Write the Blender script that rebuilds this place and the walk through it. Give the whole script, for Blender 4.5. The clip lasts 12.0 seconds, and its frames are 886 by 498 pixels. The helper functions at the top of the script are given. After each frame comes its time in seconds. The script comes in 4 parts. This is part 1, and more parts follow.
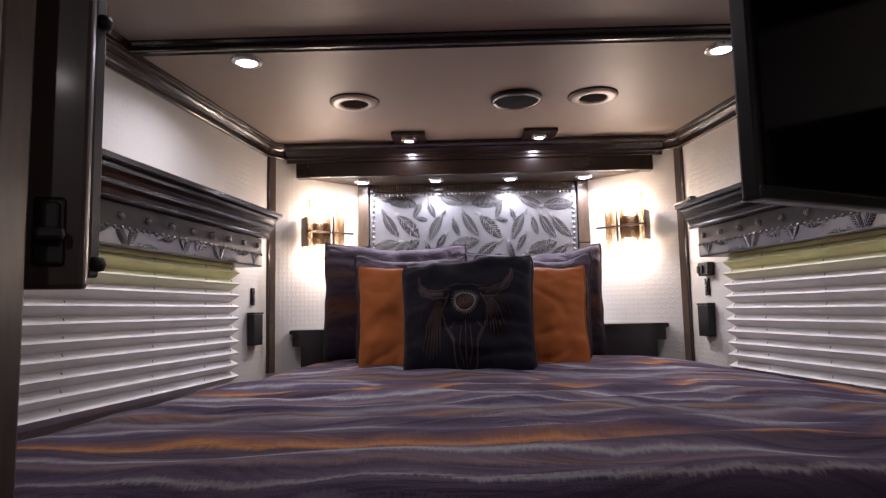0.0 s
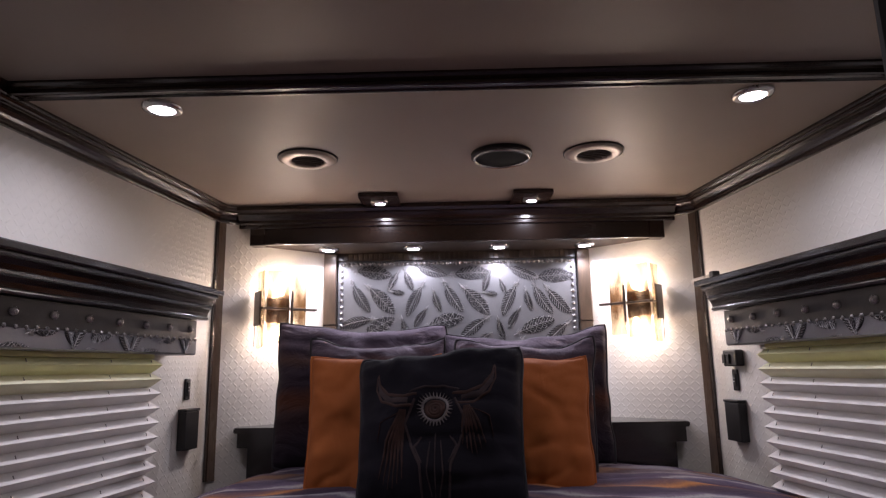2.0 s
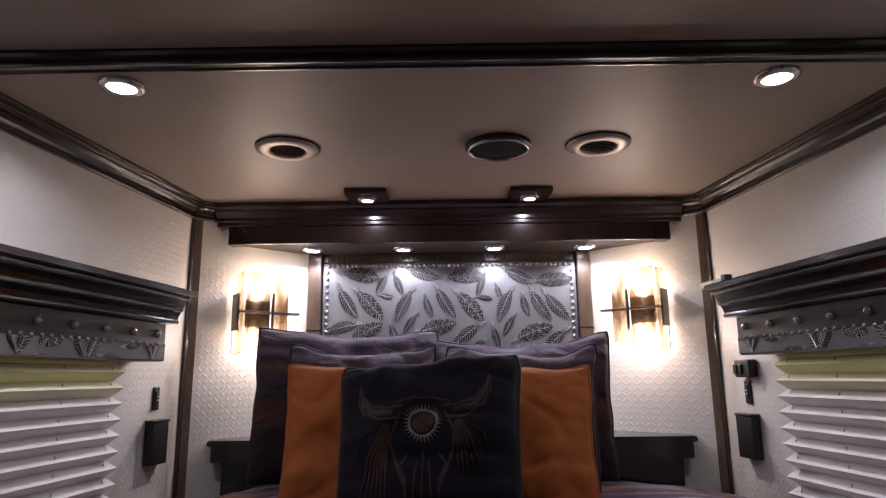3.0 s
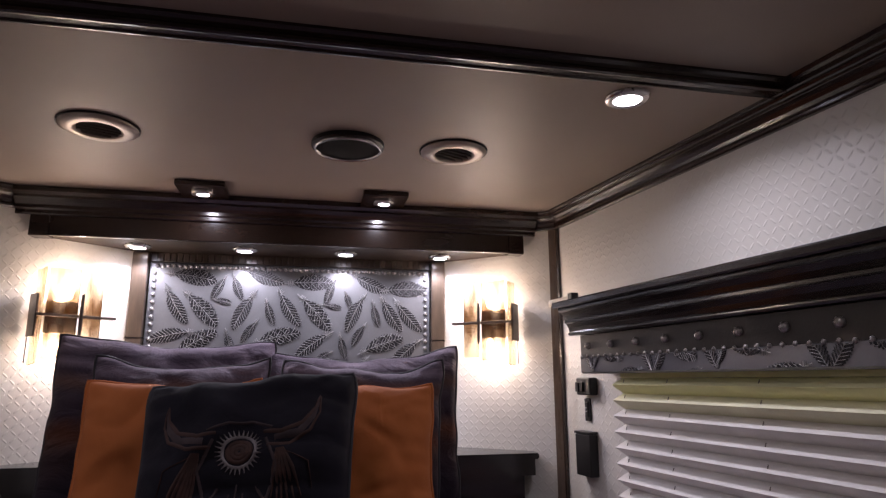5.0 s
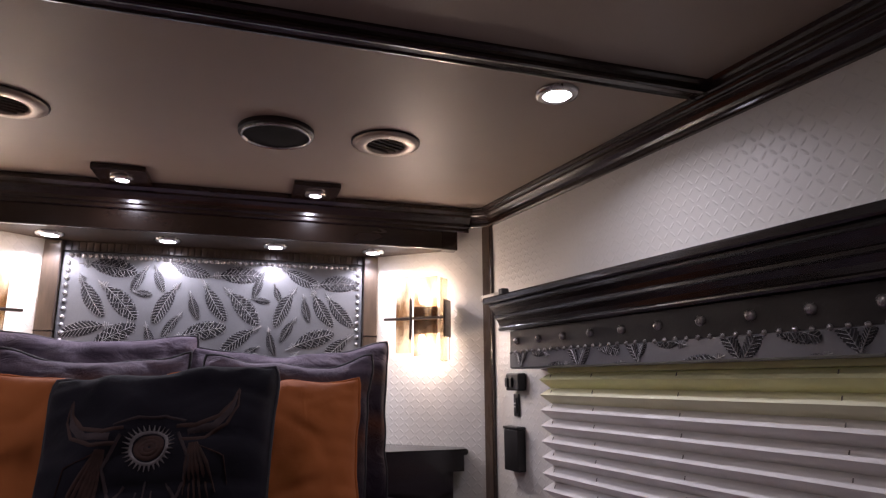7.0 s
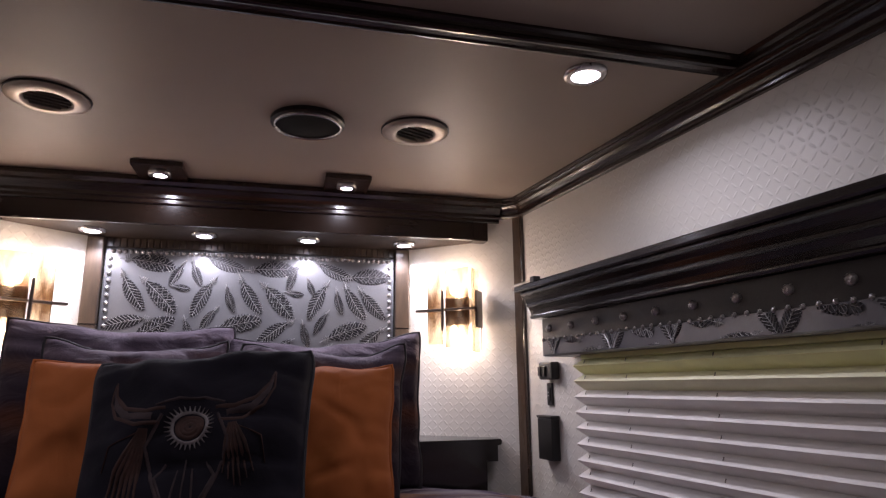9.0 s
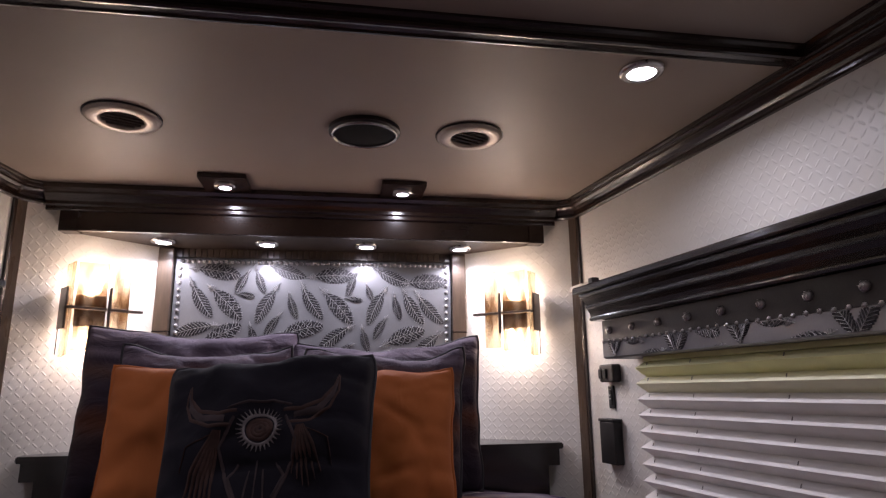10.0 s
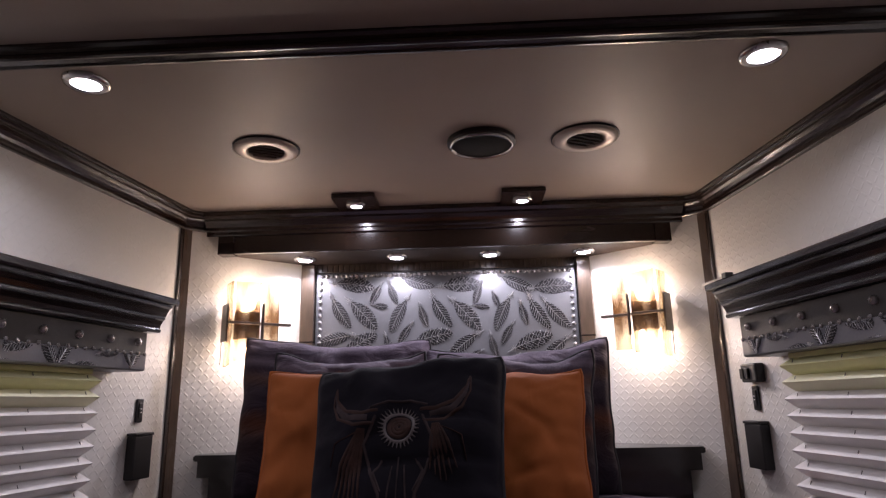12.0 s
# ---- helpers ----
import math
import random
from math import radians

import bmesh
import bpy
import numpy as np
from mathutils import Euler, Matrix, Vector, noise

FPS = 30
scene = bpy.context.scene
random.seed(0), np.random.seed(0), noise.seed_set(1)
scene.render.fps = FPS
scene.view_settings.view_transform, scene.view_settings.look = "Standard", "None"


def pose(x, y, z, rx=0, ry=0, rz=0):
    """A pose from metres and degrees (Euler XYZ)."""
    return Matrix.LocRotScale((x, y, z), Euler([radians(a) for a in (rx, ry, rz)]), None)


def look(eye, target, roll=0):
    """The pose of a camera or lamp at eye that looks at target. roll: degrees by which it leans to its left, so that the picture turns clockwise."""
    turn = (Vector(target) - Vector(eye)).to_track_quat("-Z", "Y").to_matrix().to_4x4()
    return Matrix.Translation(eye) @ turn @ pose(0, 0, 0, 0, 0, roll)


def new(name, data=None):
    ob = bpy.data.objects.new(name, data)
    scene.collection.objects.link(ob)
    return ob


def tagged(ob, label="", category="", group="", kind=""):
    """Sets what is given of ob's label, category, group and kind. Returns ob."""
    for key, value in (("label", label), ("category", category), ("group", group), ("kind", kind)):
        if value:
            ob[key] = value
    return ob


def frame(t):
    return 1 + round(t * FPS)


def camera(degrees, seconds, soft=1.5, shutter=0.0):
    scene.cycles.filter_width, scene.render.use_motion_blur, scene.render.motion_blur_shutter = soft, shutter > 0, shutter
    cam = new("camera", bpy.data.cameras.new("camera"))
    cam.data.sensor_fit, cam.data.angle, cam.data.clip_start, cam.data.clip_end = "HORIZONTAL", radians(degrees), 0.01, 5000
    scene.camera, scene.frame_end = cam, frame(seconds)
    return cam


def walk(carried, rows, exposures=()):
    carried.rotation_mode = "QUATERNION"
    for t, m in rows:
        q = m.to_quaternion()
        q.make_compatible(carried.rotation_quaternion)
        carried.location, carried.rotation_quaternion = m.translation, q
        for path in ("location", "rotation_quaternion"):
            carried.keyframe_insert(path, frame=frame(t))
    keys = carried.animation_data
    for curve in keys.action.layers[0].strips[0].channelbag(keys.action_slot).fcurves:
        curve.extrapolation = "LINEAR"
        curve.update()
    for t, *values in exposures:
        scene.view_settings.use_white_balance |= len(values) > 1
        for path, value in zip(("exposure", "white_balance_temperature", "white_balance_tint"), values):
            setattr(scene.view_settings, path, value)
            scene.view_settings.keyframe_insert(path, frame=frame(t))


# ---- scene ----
cam = camera(71.0, 12.0, 1.3)
PATH = [
    (0, (0.064, -0.128, 1.39), (0.031, 1.862, 1.586), -1.2),
    (0.5, (0.075, -0.022, 1.437), (0.045, 1.963, 1.68), -1.3),
    (1, (0.102, 0.083, 1.482), (0.07, 2.063, 1.767), -1.1),
    (1.5, (0.137, 0.202, 1.523), (0.108, 2.174, 1.858), -1.0),
    (2, (0.163, 0.321, 1.536), (0.131, 2.286, 1.912), -1.0),
    (2.5, (0.168, 0.42, 1.531), (0.137, 2.381, 1.921), -1.0),
    (2.7, (0.168, 0.453, 1.533), (0.135, 2.413, 1.929), -0.8),
    (4.5, (0.234, 0.604, 1.58), (0.526, 2.54, 1.989), -0.4),
    (5, (0.253, 0.625, 1.581), (0.656, 2.54, 1.991), -0.2),
    (5.5, (0.258, 0.643, 1.583), (0.766, 2.534, 1.991), -0.2),
    (6, (0.261, 0.647, 1.577), (0.833, 2.519, 1.988), -0.1),
    (6.5, (0.276, 0.647, 1.573), (0.861, 2.515, 1.983), -0.1),
    (7, (0.291, 0.64, 1.561), (0.875, 2.507, 1.974), -0.2),
    (9, (0.29, 0.643, 1.508), (0.78, 2.535, 1.935), -0.5),
    (9.5, (0.288, 0.638, 1.508), (0.71, 2.546, 1.938), -0.6),
    (10, (0.278, 0.634, 1.504), (0.599, 2.558, 1.946), -0.7),
    (10.5, (0.274, 0.629, 1.504), (0.487, 2.566, 1.953), -0.9),
    (11, (0.268, 0.628, 1.49), (0.378, 2.571, 1.953), -1.0),
    (11.5, (0.28, 0.612, 1.48), (0.281, 2.556, 1.953), -1.1),
    (12, (0.284, 0.583, 1.479), (0.204, 2.523, 1.958), -1.2),
]
EXPOSURES = [(0, 0.62, 6600, 24), (1.0, 0.22, 6600, 25), (2.0, 0.05, 6600, 26), (12.0, -0.03, 6600, 27)]
walk(cam, [(t, look(eye, target, roll)) for t, eye, target, roll in PATH], EXPOSURES)


# ---- light ----
world = bpy.data.worlds.new("world")
scene.world = world
world.use_nodes = True
world.node_tree.nodes["Background"].inputs[0].default_value = (0.5, 0.55, 0.65, 1)
world.node_tree.nodes["Background"].inputs[1].default_value = 0.05
CX = 0.178           # centre line of the trailer
CEIL, CEIL2 = 2.25, 2.272
COOL, NEUTRAL, WARM = (0.84, 0.90, 1.0), (1.0, 0.95, 0.90), (1.0, 0.86, 0.69)
POT_W, EYE_W, PUCK_W, BULB_W, REAR_W, MID_FILL_W = 2.35, 0.6, 9.5, 3.9, 2.2, 0.8


def disc_lamp(x, y, z, watts, size, colour, spread=175):
    d = bpy.data.lights.new("lamp", "AREA")
    d.shape, d.size, d.energy, d.color, d.spread = "DISK", size, watts, colour, radians(spread)
    ob = new("lamp", d)
    ob.matrix_world = pose(x, y, z)
    return ob


for sx in (-1, 1):
    disc_lamp(CX + sx * 0.803, 1.905, 2.232, POT_W, 0.06, COOL, 152)
    disc_lamp(CX + sx * 0.32, 2.862, 2.212, EYE_W, 0.035, COOL)
    for h in (0.199, 0.594):
        puck = bpy.data.lights.new("lamp", "SPOT")
        puck.spot_size, puck.spot_blend = radians(150), 0.45
        puck.energy, puck.color, puck.shadow_soft_size = PUCK_W, COOL, 0.012
        new("lamp", puck).matrix_world = pose(CX + sx * h, 3.158, 2.068)
    disc_lamp(CX + sx * 0.55, -1.0, CEIL2 - 0.020, REAR_W, 0.07, NEUTRAL)
    # Unseen fill pair, added to brighten the window shades.
    disc_lamp(CX + sx * 0.48, 1.12, CEIL2 - 0.020, MID_FILL_W, 0.07, NEUTRAL, 178)


# ---- materials ----
def mat(name, col, rough=0.5, metal=0.0, var=0.15, scale=8.0, bump=0.0, bscale=60.0, coat=0.0, stretch=(1, 1, 1), second=None, spec=0.5):
    """Principled surface with two scales of noise in colour, one in roughness and an optional bump."""
    m = bpy.data.materials.new(name)
    m.use_nodes = True
    nt = m.node_tree
    b = nt.nodes["Principled BSDF"]
    tc = nt.nodes.new("ShaderNodeTexCoord")
    mp = nt.nodes.new("ShaderNodeMapping")
    mp.inputs["Scale"].default_value = stretch
    nt.links.new(tc.outputs["Object"], mp.inputs[0])
    n1 = nt.nodes.new("ShaderNodeTexNoise")
    n1.inputs["Scale"].default_value, n1.inputs["Detail"].default_value = scale, 6
    n2 = nt.nodes.new("ShaderNodeTexNoise")
    n2.inputs["Scale"].default_value, n2.inputs["Detail"].default_value = bscale, 4
    for n in (n1, n2):
        nt.links.new(mp.outputs[0], n.inputs["Vector"])
    mix = nt.nodes.new("ShaderNodeMix")
    mix.data_type = "RGBA"
    second = second or tuple(c * (1 - var * 1.6) for c in col)
    mix.inputs[6].default_value = (*[min(1, c * (1 + var * 0.6)) for c in col], 1)
    mix.inputs[7].default_value = (*second, 1)
    add = nt.nodes.new("ShaderNodeMath")
    add.operation = "MULTIPLY_ADD"
    add.inputs[1].default_value = 0.35
    nt.links.new(n2.outputs[0], add.inputs[0])
    ramp = nt.nodes.new("ShaderNodeMapRange")
    ramp.inputs[1].default_value, ramp.inputs[2].default_value = 0.3, 0.7
    ramp.inputs[4].default_value = 0.65
    nt.links.new(n1.outputs[0], ramp.inputs[0])
    nt.links.new(ramp.outputs[0], add.inputs[2])
    nt.links.new(add.outputs[0], mix.inputs[0])
    nt.links.new(mix.outputs[2], b.inputs["Base Color"])
    rr = nt.nodes.new("ShaderNodeMapRange")
    rr.inputs[3].default_value, rr.inputs[4].default_value = max(0.02, rough - 0.06), min(1, rough + 0.08)
    nt.links.new(n1.outputs[0], rr.inputs[0])
    nt.links.new(rr.outputs[0], b.inputs["Roughness"])
    b.inputs["Metallic"].default_value = metal
    b.inputs["Coat Weight"].default_value = coat
    b.inputs["Coat Roughness"].default_value = 0.12
    b.inputs["Specular IOR Level"].default_value = spec
    if bump:
        bp = nt.nodes.new("ShaderNodeBump")
        bp.inputs["Strength"].default_value, bp.inputs["Distance"].default_value = bump, 0.004
        nt.links.new(n2.outputs[0], bp.inputs["Height"])
        nt.links.new(bp.outputs[0], b.inputs["Normal"])
    return m


def glow(name, col, strength):
    m = bpy.data.materials.new(name)
    m.use_nodes = True
    b = m.node_tree.nodes["Principled BSDF"]
    b.inputs["Base Color"].default_value = (0.9, 0.9, 0.9, 1)
    b.inputs["Emission Color"].default_value = (*col, 1)
    b.inputs["Emission Strength"].default_value = strength
    return m


def node(nt, kind, op=None, a=None, b=None, c=None):
    n = nt.nodes.new(kind)
    if op:
        n.operation = op
    for i, v in enumerate((a, b, c)):
        if v is None:
            continue
        if isinstance(v, (int, float)):
            n.inputs[i].default_value = v
        else:
            nt.links.new(v, n.inputs[i])
    return n.outputs[0]


def embossed(name, col):
    """Wall vinyl pressed with a lattice of short diagonal ridges (UV in metres)."""
    m = mat(name, col, rough=0.42, var=0.06, scale=3.0, bscale=220)
    nt = m.node_tree
    M = "ShaderNodeMath"
    uv = nt.nodes.new("ShaderNodeUVMap")
    sp = nt.nodes.new("ShaderNodeSeparateXYZ")
    nt.links.new(uv.outputs[0], sp.inputs[0])
    p = 0.034
    u, v = sp.outputs[0], sp.outputs[1]
    a = node(nt, M, "MULTIPLY", node(nt, M, "ADD", u, v), 0.7071 / p)
    b = node(nt, M, "MULTIPLY", node(nt, M, "SUBTRACT", u, v), 0.7071 / p)
    fa, fb = node(nt, M, "FRACT", a), node(nt, M, "FRACT", b)
    def ridge(across, along):
        d = node(nt, M, "SUBTRACT", 0.5, node(nt, M, "ABSOLUTE", node(nt, M, "SUBTRACT", across, 0.5)))
        e = node(nt, M, "ABSOLUTE", node(nt, M, "SUBTRACT", along, 0.5))
        d2 = node(nt, M, "MULTIPLY", d, 9.0)
        e2 = node(nt, M, "POWER", node(nt, M, "MULTIPLY", e, 2.9), 4.0)
        h = node(nt, M, "SUBTRACT", 1.0, node(nt, M, "ADD", d2, e2))
        return node(nt, M, "MAXIMUM", h, 0.0)
    r1, r2 = ridge(fa, fb), ridge(fb, fa)
    h = node(nt, M, "MAXIMUM", r1, r2)
    bp = nt.nodes.new("ShaderNodeBump")
    bp.inputs["Strength"].default_value, bp.inputs["Distance"].default_value = 0.40, 0.0030
    nt.links.new(h, bp.inputs["Height"])
    nt.links.new(bp.outputs[0], nt.nodes["Principled BSDF"].inputs["Normal"])
    return m


def striped(name, stops, scale=1.0, wobble=0.1, axis="Y", offset=0.0):
    """Woven cloth with soft uneven bands of colour along one axis."""
    m = mat(name, (0.2, 0.17, 0.2), rough=0.9, bump=0.35, bscale=320, spec=0.12)
    nt = m.node_tree
    b = nt.nodes["Principled BSDF"]
    tc = nt.nodes.new("ShaderNodeTexCoord")
    sp = nt.nodes.new("ShaderNodeSeparateXYZ")
    nt.links.new(tc.outputs["Object"], sp.inputs[0])
    nz = nt.nodes.new("ShaderNodeTexNoise")
    nz.inputs["Scale"].default_value, nz.inputs["Detail"].default_value = 3.0, 4
    fine = nt.nodes.new("ShaderNodeTexNoise")
    fine.inputs["Scale"].default_value, fine.inputs["Detail"].default_value = 26.0, 5
    mp = nt.nodes.new("ShaderNodeMapping")
    mp.inputs["Scale"].default_value = (8.0, 1.0, 1.0)
    nt.links.new(tc.outputs["Object"], nz.inputs["Vector"])
    nt.links.new(tc.outputs["Object"], mp.inputs[0])
    nt.links.new(mp.outputs[0], fine.inputs["Vector"])
    M = "ShaderNodeMath"
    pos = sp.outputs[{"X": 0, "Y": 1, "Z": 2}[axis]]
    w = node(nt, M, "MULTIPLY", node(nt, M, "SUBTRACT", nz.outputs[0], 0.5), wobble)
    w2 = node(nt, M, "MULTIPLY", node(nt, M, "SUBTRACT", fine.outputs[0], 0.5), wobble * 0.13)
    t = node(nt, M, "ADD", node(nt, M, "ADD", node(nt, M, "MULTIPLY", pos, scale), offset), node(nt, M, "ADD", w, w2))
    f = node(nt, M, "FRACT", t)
    ramp = nt.nodes.new("ShaderNodeValToRGB")
    el = ramp.color_ramp.elements
    while len(el) < len(stops):
        el.new(0.5)
    for e, (at, c) in zip(el, stops):
        e.position, e.color = at, (*c, 1)
    nt.links.new(f, ramp.inputs[0])
    nt.links.new(ramp.outputs[0], b.inputs["Base Color"])
    b.inputs["Sheen Weight"].default_value = 0.03
    return m


WOOD = mat("dark_wood", (0.034, 0.018, 0.012), rough=0.24, var=0.3, scale=3, bump=0.015, bscale=40, coat=0.5, stretch=(1, 1, 3))
BRONZE_WOOD = mat("stained_wood", (0.078, 0.054, 0.038), rough=0.3, var=0.35, scale=9, bump=0.03, bscale=120, coat=0.4, stretch=(6, 6, 1))
TRIM_WOOD = mat("bronze_stained_wood", (0.17, 0.120, 0.085), rough=0.27, var=0.3, scale=9, bump=0.02, bscale=120, coat=0.4, stretch=(6, 6, 1))
DOOR_WOOD = mat("locker_wood", (0.06, 0.04, 0.03), rough=0.42, var=0.3, scale=4, stretch=(5, 5, 1), coat=0.08)
SOFFIT = mat("soffit_wood", (0.042, 0.028, 0.020), rough=0.5, var=0.3, scale=9, spec=0.25)
VINYL = embossed("embossed_vinyl", (0.72, 0.69, 0.63))
CEILING = mat("ceiling_vinyl", (0.340, 0.272, 0.221), rough=0.50, var=0.06, scale=2.0, bump=0.05, bscale=260)
LEATHER = mat("pewter_leather", (0.15, 0.15, 0.165), rough=0.3, var=0.18, scale=7, bump=0.1, bscale=150, metal=0.35)
HEAD_LEATHER = mat("silver_leather", (0.235, 0.235, 0.245), rough=0.30, var=0.22, scale=6, bump=0.1, bscale=150, metal=0.5)
FEATHER_DARK = mat("feather_dark", (0.022, 0.021, 0.024), rough=0.5, var=0.25, scale=40, spec=0.3)
FEATHER_LIGHT = mat("feather_ridge", (0.44, 0.43, 0.43), rough=0.35, metal=0.5)
SMOOTH_LEATHER = mat("black_leather", (0.030, 0.025, 0.024), rough=0.42, var=0.3, scale=9, bump=0.12, bscale=170, spec=0.3)
BLACK_WOOD = mat("ebony_wood", (0.018, 0.013, 0.012), rough=0.22, var=0.4, scale=7, bump=0.015, bscale=60, coat=0.5)
NAIL = mat("pewter_nail", (0.46, 0.44, 0.43), rough=0.26, metal=0.7, var=0.2, scale=80)
CHROME = mat("satin_nickel", (0.62, 0.60, 0.58), rough=0.25, metal=1.0)
LOUVRE = mat("louvre_plastic", (0.20, 0.17, 0.145), rough=0.45)
RING = mat("vent_ring", (0.48, 0.41, 0.34), rough=0.35, metal=0.25)
BLACK = mat("black_plastic", (0.010, 0.008, 0.008), rough=0.5, var=0.2)
GRILLE = mat("speaker_mesh", (0.012, 0.012, 0.013), rough=0.85, bump=0.4, bscale=700, spec=0.2)
SCREEN = mat("screen_glass", (0.004, 0.004, 0.005), rough=0.05, var=0.1, spec=0.16)
BEZEL = mat("bezel_plastic", (0.012, 0.011, 0.011), rough=0.35)
SHADE = mat("shade_fabric", (0.80, 0.77, 0.74), rough=0.85, var=0.07, scale=14, bump=0.12, bscale=500, spec=0.2)
SHADE_PALE = mat("shade_cream", (0.78, 0.76, 0.55), rough=0.85, var=0.06, scale=14, bump=0.12, bscale=500, spec=0.2)
SHADE_YELLOW = mat("shade_yellow", (0.86, 0.85, 0.50), rough=0.8, var=0.08, scale=14, bump=0.12, bscale=500, spec=0.2)
CORD = mat("cord", (0.18, 0.16, 0.15), rough=0.8)
LENS = glow("led_lens", COOL, 30.0)
BULB = glow("bulb_glow", (1.0, 0.90, 0.74), 30.0)
FLOOR = mat("floor_planks", (0.17, 0.10, 0.06), rough=0.4, var=0.35, scale=5, bump=0.1, stretch=(1, 8, 1))
RUST = mat("rust_cloth", (0.36, 0.100, 0.024), rough=0.85, var=0.07, scale=10, bump=0.3, bscale=420, spec=0.25)
NAVY = mat("charcoal_cloth", (0.0105, 0.0085, 0.014), rough=0.95, var=0.3, scale=7, bump=0.3, bscale=420, spec=0.25)
PIPING = mat("dark_piping", (0.016, 0.014, 0.018), rough=0.75)
THREAD = mat("russet_thread", (0.046, 0.017, 0.011), rough=0.85, var=0.4, scale=30)
THREAD_DARK = mat("plum_thread", (0.040, 0.023, 0.024), rough=0.85, var=0.4, scale=30)
THREAD_PALE = mat("pale_thread", (0.20, 0.175, 0.175), rough=0.8, var=0.2, scale=50)
MATTRESS = mat("mattress_cloth", (0.45, 0.43, 0.42), rough=0.9)
QUILT = striped("quilt_cloth", [
    (0.0, (0.053, 0.039, 0.069)), (0.045, (0.065, 0.046, 0.076)), (0.06, (0.275, 0.257, 0.270)), (0.08, (0.108, 0.080, 0.123)), (0.13, (0.060, 0.043, 0.076)), (0.16, (0.191, 0.125, 0.127)),
    (0.20, (0.118, 0.091, 0.139)), (0.225, (0.347, 0.345, 0.340)), (0.25, (0.149, 0.112, 0.157)), (0.30, (0.053, 0.039, 0.069)), (0.38, (0.079, 0.050, 0.067)), (0.41, (0.482, 0.199, 0.067)),
    (0.44, (0.217, 0.106, 0.084)), (0.50, (0.065, 0.046, 0.083)), (0.56, (0.108, 0.086, 0.133)), (0.585, (0.330, 0.307, 0.315)), (0.61, (0.108, 0.080, 0.123)), (0.68, (0.051, 0.037, 0.069)),
    (0.75, (0.135, 0.097, 0.125)), (0.78, (0.230, 0.197, 0.206)), (0.81, (0.091, 0.063, 0.084)), (0.86, (0.214, 0.120, 0.077)), (0.90, (0.081, 0.055, 0.086)), (0.95, (0.201, 0.182, 0.199)), (1.0, (0.072, 0.053, 0.094))],
    scale=1.45, wobble=0.24, offset=0.02)
# Stripes, with puck light on the top and shade below painted into the stops.
SHAM = striped("sham_cloth_top_lit", [
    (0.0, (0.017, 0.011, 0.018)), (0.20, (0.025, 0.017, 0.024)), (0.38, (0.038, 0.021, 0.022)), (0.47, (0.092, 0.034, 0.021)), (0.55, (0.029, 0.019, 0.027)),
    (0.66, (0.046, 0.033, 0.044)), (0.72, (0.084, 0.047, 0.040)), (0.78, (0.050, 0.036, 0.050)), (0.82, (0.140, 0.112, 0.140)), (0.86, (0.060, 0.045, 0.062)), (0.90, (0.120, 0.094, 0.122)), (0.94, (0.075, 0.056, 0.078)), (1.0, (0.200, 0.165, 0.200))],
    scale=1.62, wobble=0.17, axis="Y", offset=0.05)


def creased(m, scale, distance, stretch=(1, 1, 1)):
    """Adds soft creases under the weave of a cloth."""
    nt = m.node_tree
    b = nt.nodes["Principled BSDF"]
    old = b.inputs["Normal"].links[0].from_node
    tc = nt.nodes.new("ShaderNodeTexCoord")
    mp = nt.nodes.new("ShaderNodeMapping")
    mp.inputs["Scale"].default_value = stretch
    nz = nt.nodes.new("ShaderNodeTexNoise")
    nz.inputs["Scale"].default_value, nz.inputs["Detail"].default_value, nz.inputs["Distortion"].default_value = scale, 3, 1.2
    bp = nt.nodes.new("ShaderNodeBump")
    bp.inputs["Strength"].default_value, bp.inputs["Distance"].default_value = 0.8, distance
    nt.links.new(tc.outputs["Object"], mp.inputs[0])
    nt.links.new(mp.outputs[0], nz.inputs["Vector"])
    nt.links.new(nz.outputs[0], bp.inputs["Height"])
    nt.links.new(bp.outputs[0], old.inputs["Normal"])


creased(SHAM, 7.0, 0.022, (1.0, 1.6, 1.0))
creased(NAVY, 6.0, 0.010)
creased(RUST, 5.0, 0.008, (1.6, 0.8, 1.0))
creased(QUILT, 4.0, 0.03, (0.8, 1.8, 1.0))


